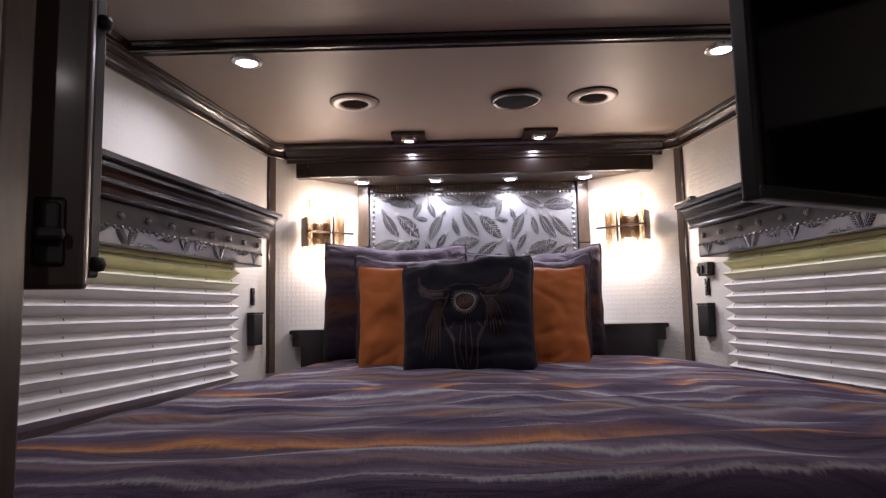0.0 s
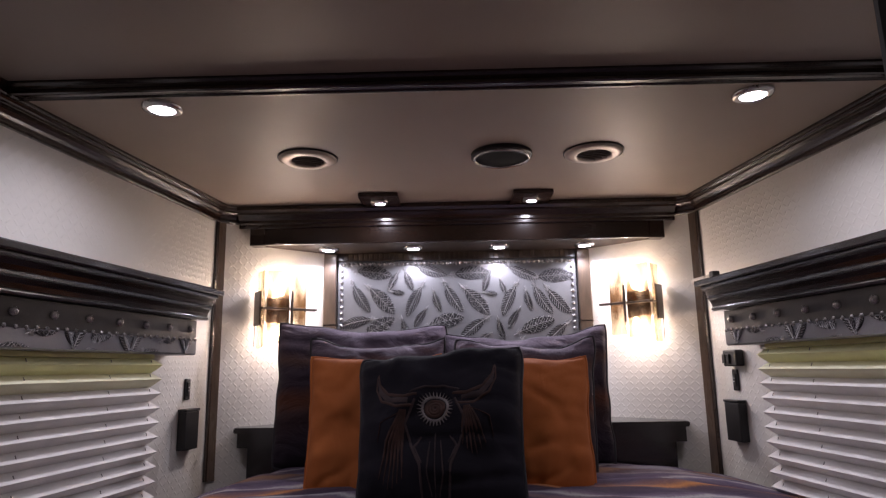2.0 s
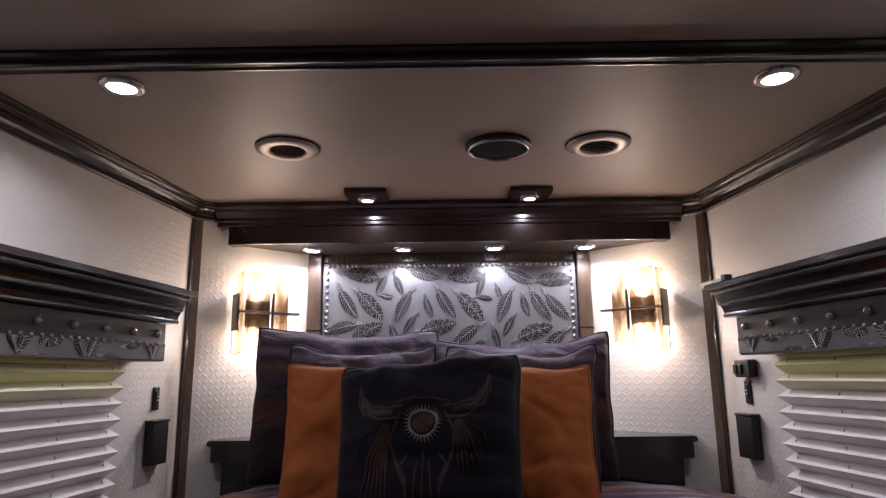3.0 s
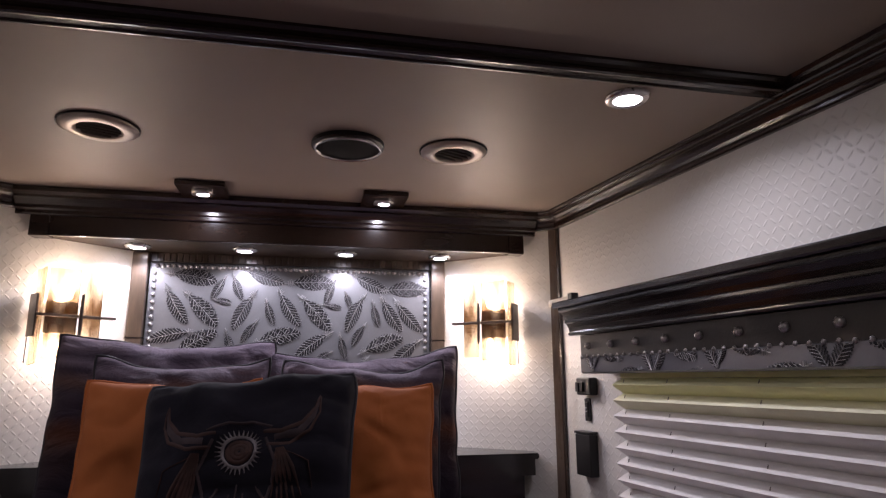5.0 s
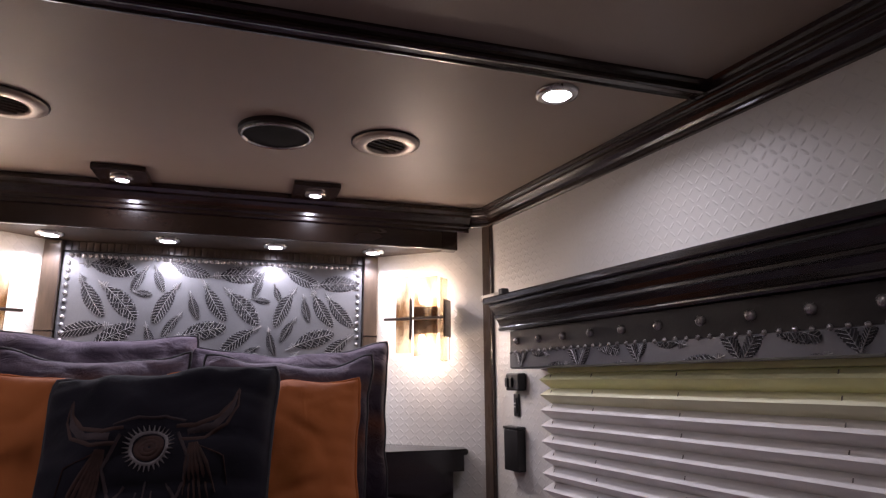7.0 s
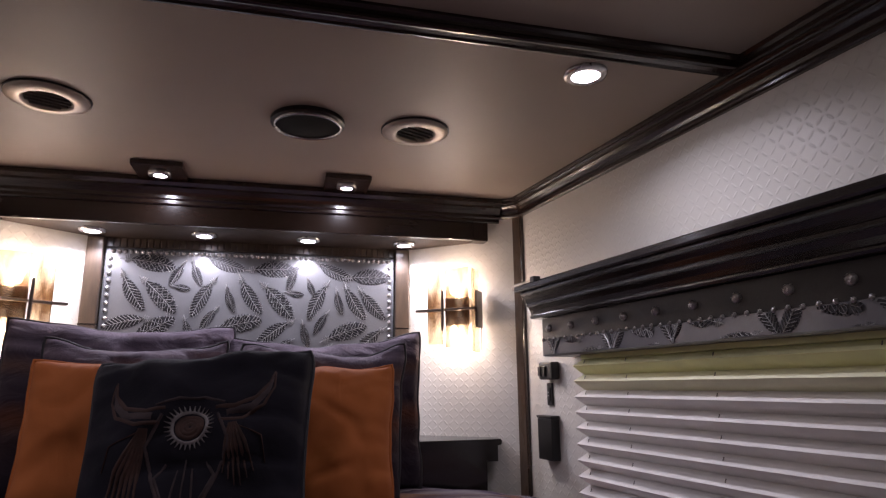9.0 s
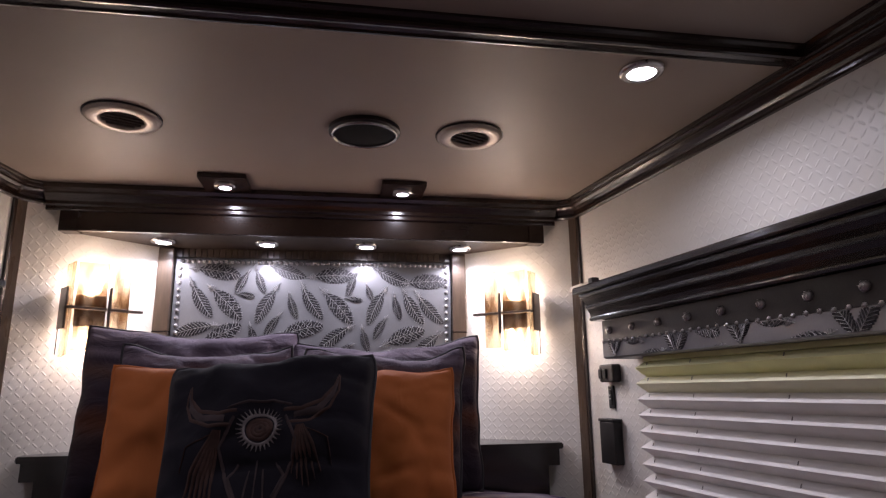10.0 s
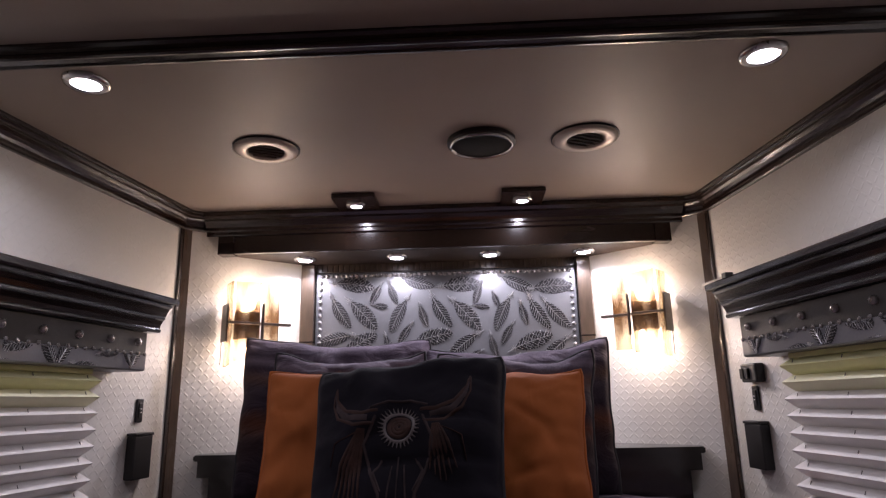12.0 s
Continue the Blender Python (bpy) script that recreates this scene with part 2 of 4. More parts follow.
def amber_glass():
    m = bpy.data.materials.new("amber_glass")
    m.use_nodes = True
    nt = m.node_tree
    b = nt.nodes["Principled BSDF"]
    tc = nt.nodes.new("ShaderNodeTexCoord")
    mp = nt.nodes.new("ShaderNodeMapping")
    mp.inputs["Scale"].default_value = (1, 1, 0.35)
    nz = nt.nodes.new("ShaderNodeTexNoise")
    nz.inputs["Scale"].default_value, nz.inputs["Detail"].default_value = 26.0, 4
    ramp = nt.nodes.new("ShaderNodeValToRGB")
    ramp.color_ramp.elements[0].position, ramp.color_ramp.elements[0].color = 0.34, (0.16, 0.075, 0.028, 1)
    ramp.color_ramp.elements[1].position, ramp.color_ramp.elements[1].color = 0.62, (0.86, 0.74, 0.54, 1)
    nt.links.new(tc.outputs["Object"], mp.inputs[0])
    nt.links.new(mp.outputs[0], nz.inputs["Vector"])
    sp = nt.nodes.new("ShaderNodeSeparateXYZ")
    nt.links.new(tc.outputs["Object"], sp.inputs[0])
    M = "ShaderNodeMath"
    ends = node(nt, M, "MULTIPLY", node(nt, M, "SUBTRACT", node(nt, M, "ABSOLUTE", sp.outputs[2]), 0.085), 1.9)
    streak = node(nt, M, "ADD", nz.outputs[0], ends)
    nt.links.new(streak, ramp.inputs[0])
    nt.links.new(ramp.outputs[0], b.inputs["Base Color"])
    b.inputs["Transmission Weight"].default_value = 0.85
    b.inputs["Roughness"].default_value = 0.12
    b.inputs["IOR"].default_value = 1.3
    bp = nt.nodes.new("ShaderNodeBump")
    bp.inputs["Strength"].default_value, bp.inputs["Distance"].default_value = 0.5, 0.004
    nt.links.new(nz.outputs[0], bp.inputs["Height"])
    nt.links.new(bp.outputs[0], b.inputs["Normal"])
    return m


GLASS = amber_glass()


# ---- mesh helpers ----
def mesh_from(name, verts, faces, material, smooth=False):
    me = bpy.data.meshes.new(name)
    me.from_pydata([tuple(v) for v in verts], [], faces)
    me.materials.append(material)
    if smooth:
        me.shade_smooth()
    return me


def part(name, bm, material, parent=None, label="", smooth=False):
    """One mesh object from a bmesh or mesh, under a parent if one is given."""
    if isinstance(bm, bpy.types.Mesh):
        me = bm
    else:
        bmesh.ops.recalc_face_normals(bm, faces=bm.faces)
        me = bpy.data.meshes.new(name)
        bm.to_mesh(me)
        bm.free()
        me.materials.append(material)
        if smooth:
            me.shade_smooth()
    ob = new(name, me)
    if parent:
        ob.parent = parent
    if label:
        ob["label"] = label
    return ob


def base(name, m=Matrix(), label="", category="", group="", kind=""):
    ob = new(name)
    ob.empty_display_size = 0.1
    ob.matrix_world = m
    return tagged(ob, label, category, group, kind)


def box(x0, x1, y0, y1, z0, z1, bevel=0.0, bm=None, m=None):
    bm = bm or bmesh.new()
    r = bmesh.ops.create_cube(bm, size=1.0)
    vs = r["verts"]
    bmesh.ops.scale(bm, vec=(x1 - x0, y1 - y0, z1 - z0), verts=vs)
    bmesh.ops.translate(bm, vec=((x0 + x1) / 2, (y0 + y1) / 2, (z0 + z1) / 2), verts=vs)
    if bevel:
        es = list({e for v in vs for e in v.link_edges})
        out = bmesh.ops.bevel(bm, geom=es, offset=bevel, segments=2, affect="EDGES", profile=0.5)
        vs = list({v for f in out["faces"] for v in f.verts} | {v for v in vs if v.is_valid})
    if m:
        bmesh.ops.transform(bm, matrix=m, verts=vs)
    return bm


def lathe(profile, n=32, m=Matrix()):
    """A solid of revolution about z from (radius, z) pairs."""
    bm = bmesh.new()
    rings = []
    for r, z in profile:
        if r < 1e-6:
            rings.append([bm.verts.new(m @ Vector((0, 0, z)))])
        else:
            rings.append([bm.verts.new(m @ Vector((r * math.cos(2 * math.pi * i / n), r * math.sin(2 * math.pi * i / n), z))) for i in range(n)])
    for a, b in zip(rings, rings[1:]):
        for i in range(n):
            q = [a[i % len(a)], a[(i + 1) % len(a)], b[(i + 1) % len(b)], b[i % len(b)]]
            q = list(dict.fromkeys(q))
            if len(q) > 2:
                bm.faces.new(q)
    return bm


def sweep(path, profile, side=1):
    """A closed profile of (inset, z) carried along a plan line with mitred corners; inset grows to the right of the way times side."""
    bm = bmesh.new()
    P = [Vector(p) for p in path]
    rings = []
    for i, p in enumerate(P):
        d0 = (P[i] - P[i - 1]).normalized() if i else (P[1] - P[0]).normalized()
        d1 = (P[i + 1] - P[i]).normalized() if i < len(P) - 1 else d0
        n0, n1 = Vector((d0.y, -d0.x)) * side, Vector((d1.y, -d1.x)) * side
        n = (n0 + n1).normalized()
        n = n / max(0.3, n.dot(n0))
        rings.append([bm.verts.new((p.x + n.x * o, p.y + n.y * o, z)) for o, z in profile])
    k = len(profile)
    for a, b in zip(rings, rings[1:]):
        for i in range(k):
            bm.faces.new((a[i], a[(i + 1) % k], b[(i + 1) % k], b[i]))
    bm.faces.new(rings[0])
    bm.faces.new(rings[-1])
    return bm


def W(y):
    """Half width between the side walls, which close in towards the nose."""
    return 1.040 + 0.131 * (2.95 - max(y, 0.3))


def side_point(s, y, inset=0.0):
    return Vector((CX + s * (W(y) - inset), y))


TAPER = math.atan(0.131)


def side_frame(s, y, z, inset=0.0):
    """Local axes on a side wall: x runs along it towards the nose, y points out of it into the room, z up."""
    along = Vector((-s * math.sin(TAPER), math.cos(TAPER), 0))
    out = Vector((-s * math.cos(TAPER), -math.sin(TAPER), 0))
    p = side_point(s, y)
    o = Vector((p.x, p.y, z)) + out * inset
    m = Matrix.Identity(4)
    m.col[0], m.col[1], m.col[2], m.col[3] = (*along, 0), (*out, 0), (0, 0, 1, 0), (*o, 1)
    return m


def wall(name, p0, p1, z0, z1, thick, material, label, side=1):
    """A wall slab whose inner face runs p0 to p1 in plan, with UV in metres."""
    p0, p1 = Vector(p0), Vector(p1)
    d = (p1 - p0).normalized()
    n = Vector((d.y, -d.x)) * -side
    bm = bmesh.new()
    q = [p0, p1, p1 + n * thick, p0 + n * thick]
    lo = [bm.verts.new((*v, z0)) for v in q]
    hi = [bm.verts.new((*v, z1)) for v in q]
    bm.faces.new(lo), bm.faces.new(hi)
    for i in range(4):
        bm.faces.new((lo[i], lo[(i + 1) % 4], hi[(i + 1) % 4], hi[i]))
    uv = bm.loops.layers.uv.new("UVMap")
    for f in bm.faces:
        for l in f.loops:
            l[uv].uv = ((Vector(l.vert.co[:2]) - p0).dot(d), l.vert.co.z)
    return tagged(part(name, bm, material), label, "wall", kind="structure")


# ---- structure ----
Y0, YB, YN = -2.6, 0.69, 2.95
tagged(part("floor", box(CX - 1.6, CX + 1.6, Y0, YB + 0.05, -0.1, 0.0), FLOOR), "brown plank floor of the living quarters", "floor", kind="structure")
for s, nm in ((-1, "left"), (1, "right")):
    wall("wall_" + nm, side_point(s, 0.3), side_point(s, YN), 0.0, 2.4, 0.06, VINYL, "cream side wall of embossed vinyl", side=-s)
    wall("wall_rear_" + nm, (CX + s * W(0.3), Y0), (CX + s * W(0.3), 0.3), 0.0, 2.4, 0.06, VINYL, "cream side wall of the living quarters", side=-s)
    wall("wall_corner_" + nm, (CX + s * W(YN), YN), (CX + s * 0.60, 3.317), 0.9, 2.4, 0.06, VINYL, "cream angled corner wall of embossed vinyl", side=-s)
wall("wall_nose", (CX - 0.66, 3.317), (CX + 0.66, 3.317), 0.9, 2.4, 0.06, VINYL, "cream nose wall behind the headboard", side=1)
wall("wall_back", (CX - 1.45, Y0), (CX + 1.45, Y0), 0.0, 2.4, 0.06, BRONZE_WOOD, "stained wooden rear wall", side=-1)
tagged(part("ceiling", box(CX - 1.3, CX + 1.3, 1.824, 3.4, CEIL, CEIL + 0.08), CEILING), "tan padded vinyl ceiling over the bed", "ceiling", kind="structure")
tagged(part("ceiling_rear", box(CX - 1.5, CX + 1.5, Y0, 1.824, CEIL2, CEIL2 + 0.08), CEILING), "tan vinyl ceiling of the living quarters", "ceiling", kind="structure")
tagged(part("bed_platform", box(CX - 1.31, CX + 1.31, YB + 0.05, 3.32, 0.78, 0.88), BLACK_WOOD), "dark wooden gooseneck bed platform", "platform", kind="structure")
tagged(part("wall_riser", box(CX - 1.31, CX + 1.31, YB + 0.05, YB + 0.11, 0.0, 0.78), BRONZE_WOOD), "stained wooden riser under the bed platform", "wall", kind="structure")

CROWN = [(0.0, CEIL), (0.0, 2.177), (0.011, 2.177), (0.016, 2.181), (0.017, 2.187), (0.013, 2.191), (0.013, 2.196), (0.016, 2.205), (0.023, 2.215), (0.032, 2.222), (0.034, 2.223), (0.034, 2.228), (0.040, 2.231), (0.044, 2.236), (0.044, 2.240), (0.050, 2.243), (0.051, CEIL)]
NEAR_CROWN = [(0.0, CEIL2)] + CROWN[1:-1] + [(0.051, 2.252), (0.047, 2.256), (0.050, 2.264), (0.056, CEIL2)]
for s, nm in ((-1, "left"), (1, "right")):
    path = [side_point(s, 1.826), side_point(s, YN), (CX + s * 0.905, 3.0665)]
    tagged(part("trim_crown_" + nm, sweep(path, CROWN, side=-s), WOOD), "dark wooden crown moulding along the ceiling", "crown moulding", kind="structure")
    tagged(part("trim_crown_rear_" + nm, sweep([side_point(s, 0.3), side_point(s, 1.8255)], NEAR_CROWN, side=-s), WOOD), "dark wooden crown moulding of the higher ceiling", "crown moulding", kind="structure")
    for k, (a, b) in enumerate(((side_point(s, 2.932), side_point(s, YN)), ((CX + s * 1.040, 2.95), (CX + s * 1.014, 2.9717)))):
        tagged(part("trim_corner", sweep([a, b], [(0, 1.10), (0, 2.177), (0.010, 2.177), (0.012, 1.63), (0.010, 1.10)], side=-s), TRIM_WOOD if k else WOOD),
               "stained wooden corner trim strip", "trim", kind="structure")
BEAM = [(0.0, CEIL2), (0.0, 2.246), (0.002, 2.241), (0.008, 2.240), (0.011, 2.244), (0.034, 2.2445), (0.036, 2.240), (0.042, 2.239), (0.047, 2.242), (0.048, 2.249), (0.046, 2.253), (0.049, 2.260), (0.056, 2.266), (0.057, CEIL2)]
tagged(part("trim_beam", sweep([(CX - W(1.83) + 0.03, 1.828), (CX + W(1.83) - 0.03, 1.828)], BEAM, side=1), WOOD), "dark wooden moulding where the ceiling steps down", "moulding", kind="structure")

# valance box over the headboard
VY, VH = 3.0, 0.90
valance = base("bed_valance", Matrix.Translation((CX, VY, 2.083)), "dark wooden valance box with downlights over the headboard", "valance")


def at_valance(name, bm, material, label="", smooth=False):
    bmesh.ops.translate(bm, vec=(-CX, -VY, -2.083), verts=bm.verts)
    return part(name, bm, material, valance, label, smooth)


at_valance("fascia", box(CX - VH + 0.05, CX + VH - 0.05, VY, VY + 0.02, 2.083, 2.20, 0.002), WOOD)
for s in (-1, 1):
    x0, x1 = sorted((CX + s * (VH - 0.05), CX + s * (VH + 0.012)))
    at_valance("end_block", box(x0, x1, VY - 0.006, VY + 0.05, 2.080, 2.20, 0.002), WOOD)
VCROWN = [(0.0, CEIL - 0.002), (0.0, 2.156), (0.006, 2.156), (0.010, 2.160), (0.010, 2.172), (0.016, 2.178), (0.016, 2.190), (0.024, 2.200), (0.036, 2.212), (0.036, 2.220), (0.050, 2.230), (0.050, CEIL - 0.002)]
at_valance("crown", sweep([(CX - VH - 0.06, VY), (CX + VH + 0.06, VY)], VCROWN, side=1), WOOD)
bm = bmesh.new()
pts = [(-VH, VY + 0.02), (VH, VY + 0.02), (VH - 0.03, 3.085), (0.60, 3.313), (-0.60, 3.313), (-VH + 0.03, 3.085)]
lo, hi = [bm.verts.new((CX + x, y, 2.090)) for x, y in pts], [bm.verts.new((CX + x, y, 2.105)) for x, y in pts]
bm.faces.new(lo), bm.faces.new(hi)
for i in range(6):
    bm.faces.new((lo[i], lo[(i + 1) % 6], hi[(i + 1) % 6], hi[i]))
at_valance("soffit", bm, SOFFIT)


# ---- bed ----
def quilt():
    """The spread: a softly rumpled sheet with rounded sides, falling over the front of the mattress."""
    nx, ny = 110, 150
    verts, faces = [], []
    for j in range(ny + 1):
        y = YB - 0.02 + (3.12 - YB) * max(0.0, (j - 12) / (ny - 12))
        drop = 0.30 * (1 - j / 12) if j < 12 else 0.0
        half = W(y) - 0.055 if y < 2.75 else max(0.55, W(2.75) - 0.055 - 1.1 * (y - 2.75))
        for i in range(nx + 1):
            u = -1 + 2 * i / nx
            x = CX + u * half
            n = noise.noise((x * 2.2, y * 3.4, 0.3)) * 0.020 + noise.noise((x * 5.0 + 3, y * 10, 1.7)) * 0.009
            n += 0.006 * math.sin(y * 38 + 6 * noise.noise((x * 2.5, y * 2, 5)))
            z = 1.150 + 0.022 * (1 - u * u) + n * (1 - abs(u) ** 6)
            z -= (0.03 if u > 0 else 0.11) * max(0.0, (abs(u) - 0.72) / 0.28) ** 1.5
            front = max(0.0, 1 - (y - YB) / 0.05)
            z -= 0.02 * front ** 2 + drop
            verts.append((x, y + (0.006 * math.sin(x * 22) if j < 12 else 0), z))
    for j in range(ny):
        for i in range(nx):
            a = j * (nx + 1) + i
            faces.append((a, a + 1, a + nx + 2, a + nx + 1))
    return verts, faces


v, f = quilt()
ob = part("bedspread", mesh_from("bedspread", v, f, QUILT, True), None)
mod = ob.modifiers.new("thick", "SOLIDIFY")
mod.thickness, mod.offset = 0.012, -1
tagged(ob, "purple, brown and rust striped bedspread spread over the mattress", "bedspread")
bm = bmesh.new()
pl = [(-W(YB + 0.05) + 0.28, YB + 0.05), (W(YB + 0.05) - 0.28, YB + 0.05), (W(2.70) - 0.10, 2.70), (0.60, 3.16), (-0.60, 3.16), (-W(2.70) + 0.10, 2.70)]
lo, hi = [bm.verts.new((CX + x, y, 0.88)) for x, y in pl], [bm.verts.new((CX + x, y, 1.085)) for x, y in pl]
bm.faces.new(lo), bm.faces.new(hi)
for i in range(6):
    bm.faces.new((lo[i], lo[(i + 1) % 6], hi[(i + 1) % 6], hi[i]))
tagged(part("mattress", bm, MATTRESS), "pale mattress on the gooseneck platform under the spread", "mattress")


def cushion_height(u, v, t, seed):
    """Half thickness of a cushion at (u, v) in -1..1, with soft folds and puckers running in from the seam."""
    e = max(0.0, (1 - abs(u) ** 2.8)) * max(0.0, (1 - abs(v) ** 2.8))
    wr = noise.noise((u * 1.8 + seed, v * 1.8, seed)) * 0.30 + noise.noise((u * 4 + seed, v * 4, 2.0)) * 0.08
    r = max(abs(u), abs(v))
    fold = abs(noise.noise((u * 1.5 + seed * 3, v * 2.6, seed + 4)))
    wr -= 0.12 * max(0.0, 0.22 - fold) / 0.22
    around = v if abs(u) > abs(v) else u
    puck = 0.42 * noise.noise((around * 7 + seed * 5, (abs(u) > abs(v)) * 3.0, seed)) * max(0.0, r - 0.5)
    puck -= 0.10 * max(0.0, 1 - abs(abs(u) - abs(v)) * 5) * max(0.0, r - 0.45) / 0.55
    return t * (e ** 0.50) * (1 + wr + puck)


def cushion(name, m, w, h, t, material, label, seed, slump=0.0, group="", rnd=0.03, skew=0.0):
    """A stuffed square cushion with a corded edge; local x across, y up its face, z out of its front."""
    th = base(name, m, label, "pillow", group)
    n = 48
    verts, faces = [], []

    def edge(u, v):
        k = 1 - 0.055 * (1 - v * v) * abs(u) ** 3
        k += 0.022 * noise.noise((v * 3.2, seed, 2.0 if u > 0 else 9.0)) * abs(u) ** 2
        q = 1 - 0.035 * (1 - u * u) * abs(v) ** 3
        sag = -slump * max(0.0, v) * (1 - (u * 0.8) ** 2) * h
        sag += skew * u * (v + 1) / 2 * h
        sag += 0.020 * noise.noise((u * 2.3 + seed, 7.0, v * 0.3)) * max(0, v)
        c = 1 - rnd * (abs(u) * abs(v)) ** 6
        return u * w / 2 * k * c * (1 - 0.035 * (1 - v)), (v * c + 1) * h / 2 * q + sag
    for sgn in (1, -1):
        off = len(verts)
        for j in range(n + 1):
            for i in range(n + 1):
                u, v = -1 + 2 * i / n, -1 + 2 * j / n
                x, y = edge(u, v)
                verts.append((x, y, sgn * cushion_height(u, v, t, seed)))
        for j in range(n):
            for i in range(n):
                a = off + j * (n + 1) + i
                q = (a, a + 1, a + n + 2, a + n + 1)
                faces.append(q if sgn > 0 else q[::-1])
    part("cover", mesh_from("cover", verts, faces, material, True), None, th)
    cu = bpy.data.curves.new("piping", "CURVE")
    cu.dimensions, cu.bevel_depth, cu.bevel_resolution = "3D", 0.0056, 2
    sp = cu.splines.new("POLY")
    ring = [(-1 + 2 * k / 24, -1) for k in range(24)] + [(1, -1 + 2 * k / 24) for k in range(24)] + [(1 - 2 * k / 24, 1) for k in range(24)] + [(-1, 1 - 2 * k / 24) for k in range(24)]
    sp.points.add(len(ring) - 1)
    for p, (u, v) in zip(sp.points, ring):
        p.co = (*edge(u, v), 0, 1)
    sp.use_cyclic_u = True
    cu.materials.append(PIPING if material is not RUST else RUST)
    tmp = new("tmp", cu)
    me = bpy.data.meshes.new_from_object(tmp.evaluated_get(bpy.context.evaluated_depsgraph_get()))
    bpy.data.objects.remove(tmp)
    me.shade_smooth()
    part("piping", me, None, th, "corded edge")
    return th, edge


def lean(x, y, z, back, yaw=0.0, roll=0.0):
    """Stands a cushion on its lower edge, leaning back by that many degrees."""
    return Matrix.Translation((x, y, z)) @ pose(0, 0, 0, 0, 0, yaw) @ pose(0, 0, 0, 90 - back, 0, 0) @ pose(0, 0, 0, 0, 0, roll)


G = "pillows on the bed"
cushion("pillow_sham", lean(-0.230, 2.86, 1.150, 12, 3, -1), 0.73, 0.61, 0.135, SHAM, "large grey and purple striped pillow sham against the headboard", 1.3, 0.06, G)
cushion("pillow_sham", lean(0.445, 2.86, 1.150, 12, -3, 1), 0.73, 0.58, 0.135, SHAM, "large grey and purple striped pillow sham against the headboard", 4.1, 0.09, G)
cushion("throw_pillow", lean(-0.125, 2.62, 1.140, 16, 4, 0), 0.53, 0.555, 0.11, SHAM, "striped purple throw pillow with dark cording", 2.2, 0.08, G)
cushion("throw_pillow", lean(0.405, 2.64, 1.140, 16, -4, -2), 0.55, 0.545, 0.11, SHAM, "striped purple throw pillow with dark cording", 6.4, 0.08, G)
cushion("rust_pillow", lean(-0.106, 2.37, 1.118, 20, 5, -1), 0.465, 0.505, 0.10, RUST, "plain rust orange throw pillow", 3.7, 0.03, G)
cushion("rust_pillow", lean(0.370, 2.39, 1.118, 20, -5, 1), 0.50, 0.485, 0.10, RUST, "plain rust orange throw pillow", 8.2, 0.03, G)
FW, FH, FT, FS = 0.528, 0.518, 0.12, 5.5
front, fedge = cushion("skull_pillow", lean(0.114, 2.145, 1.118, 22, -5, 1.6), FW, FH, FT, NAVY, "charcoal throw pillow embroidered with a steer skull and feathers", FS, 0.02, G, 0.06, 0.028)


def on_front(u, v, lift=0.0015):
    x, y = fedge(u, v)
    return Vector((x, y, cushion_height(u, v, FT, FS) + lift))


def stitched(lines, name, material, label):
    """Ribbons of thread laid on the front cushion: each line is a list of (u, v, width)."""
    verts, faces = [], []
    for pts in lines:
        fine = []
        for (u0, v0, w0), (u1, v1, w1) in zip(pts, pts[1:]):
            for k in range(5):
                q = k / 5
                fine.append((u0 + (u1 - u0) * q, v0 + (v1 - v0) * q, w0 + (w1 - w0) * q))
        fine.append(pts[-1])
        k0 = len(verts)
        for i, (u, v, w) in enumerate(fine):
            a, b = fine[max(0, i - 1)], fine[min(len(fine) - 1, i + 1)]
            d = Vector((b[0] - a[0], b[1] - a[1]))
            d = d.normalized() if d.length else Vector((1, 0))
            n = Vector((-d.y, d.x)) * w / 2
            verts += [on_front(u + n.x, v + n.y, 0.0), on_front(u, v, 0.0035), on_front(u - n.x, v - n.y, 0.0)]
        for i in range(len(fine) - 1):
            a = k0 + 3 * i
            faces += [(a, a + 1, a + 4, a + 3), (a + 1, a + 2, a + 5, a + 4)]
    part(name, mesh_from(name, verts, faces, material, True), None, front, label)


def arc(cu, cv, r, a0, a1, w, n=10):
    return [(cu + r * math.cos(radians(a0 + (a1 - a0) * k / n)), cv + r * math.sin(radians(a0 + (a1 - a0) * k / n)), w) for k in range(n + 1)]


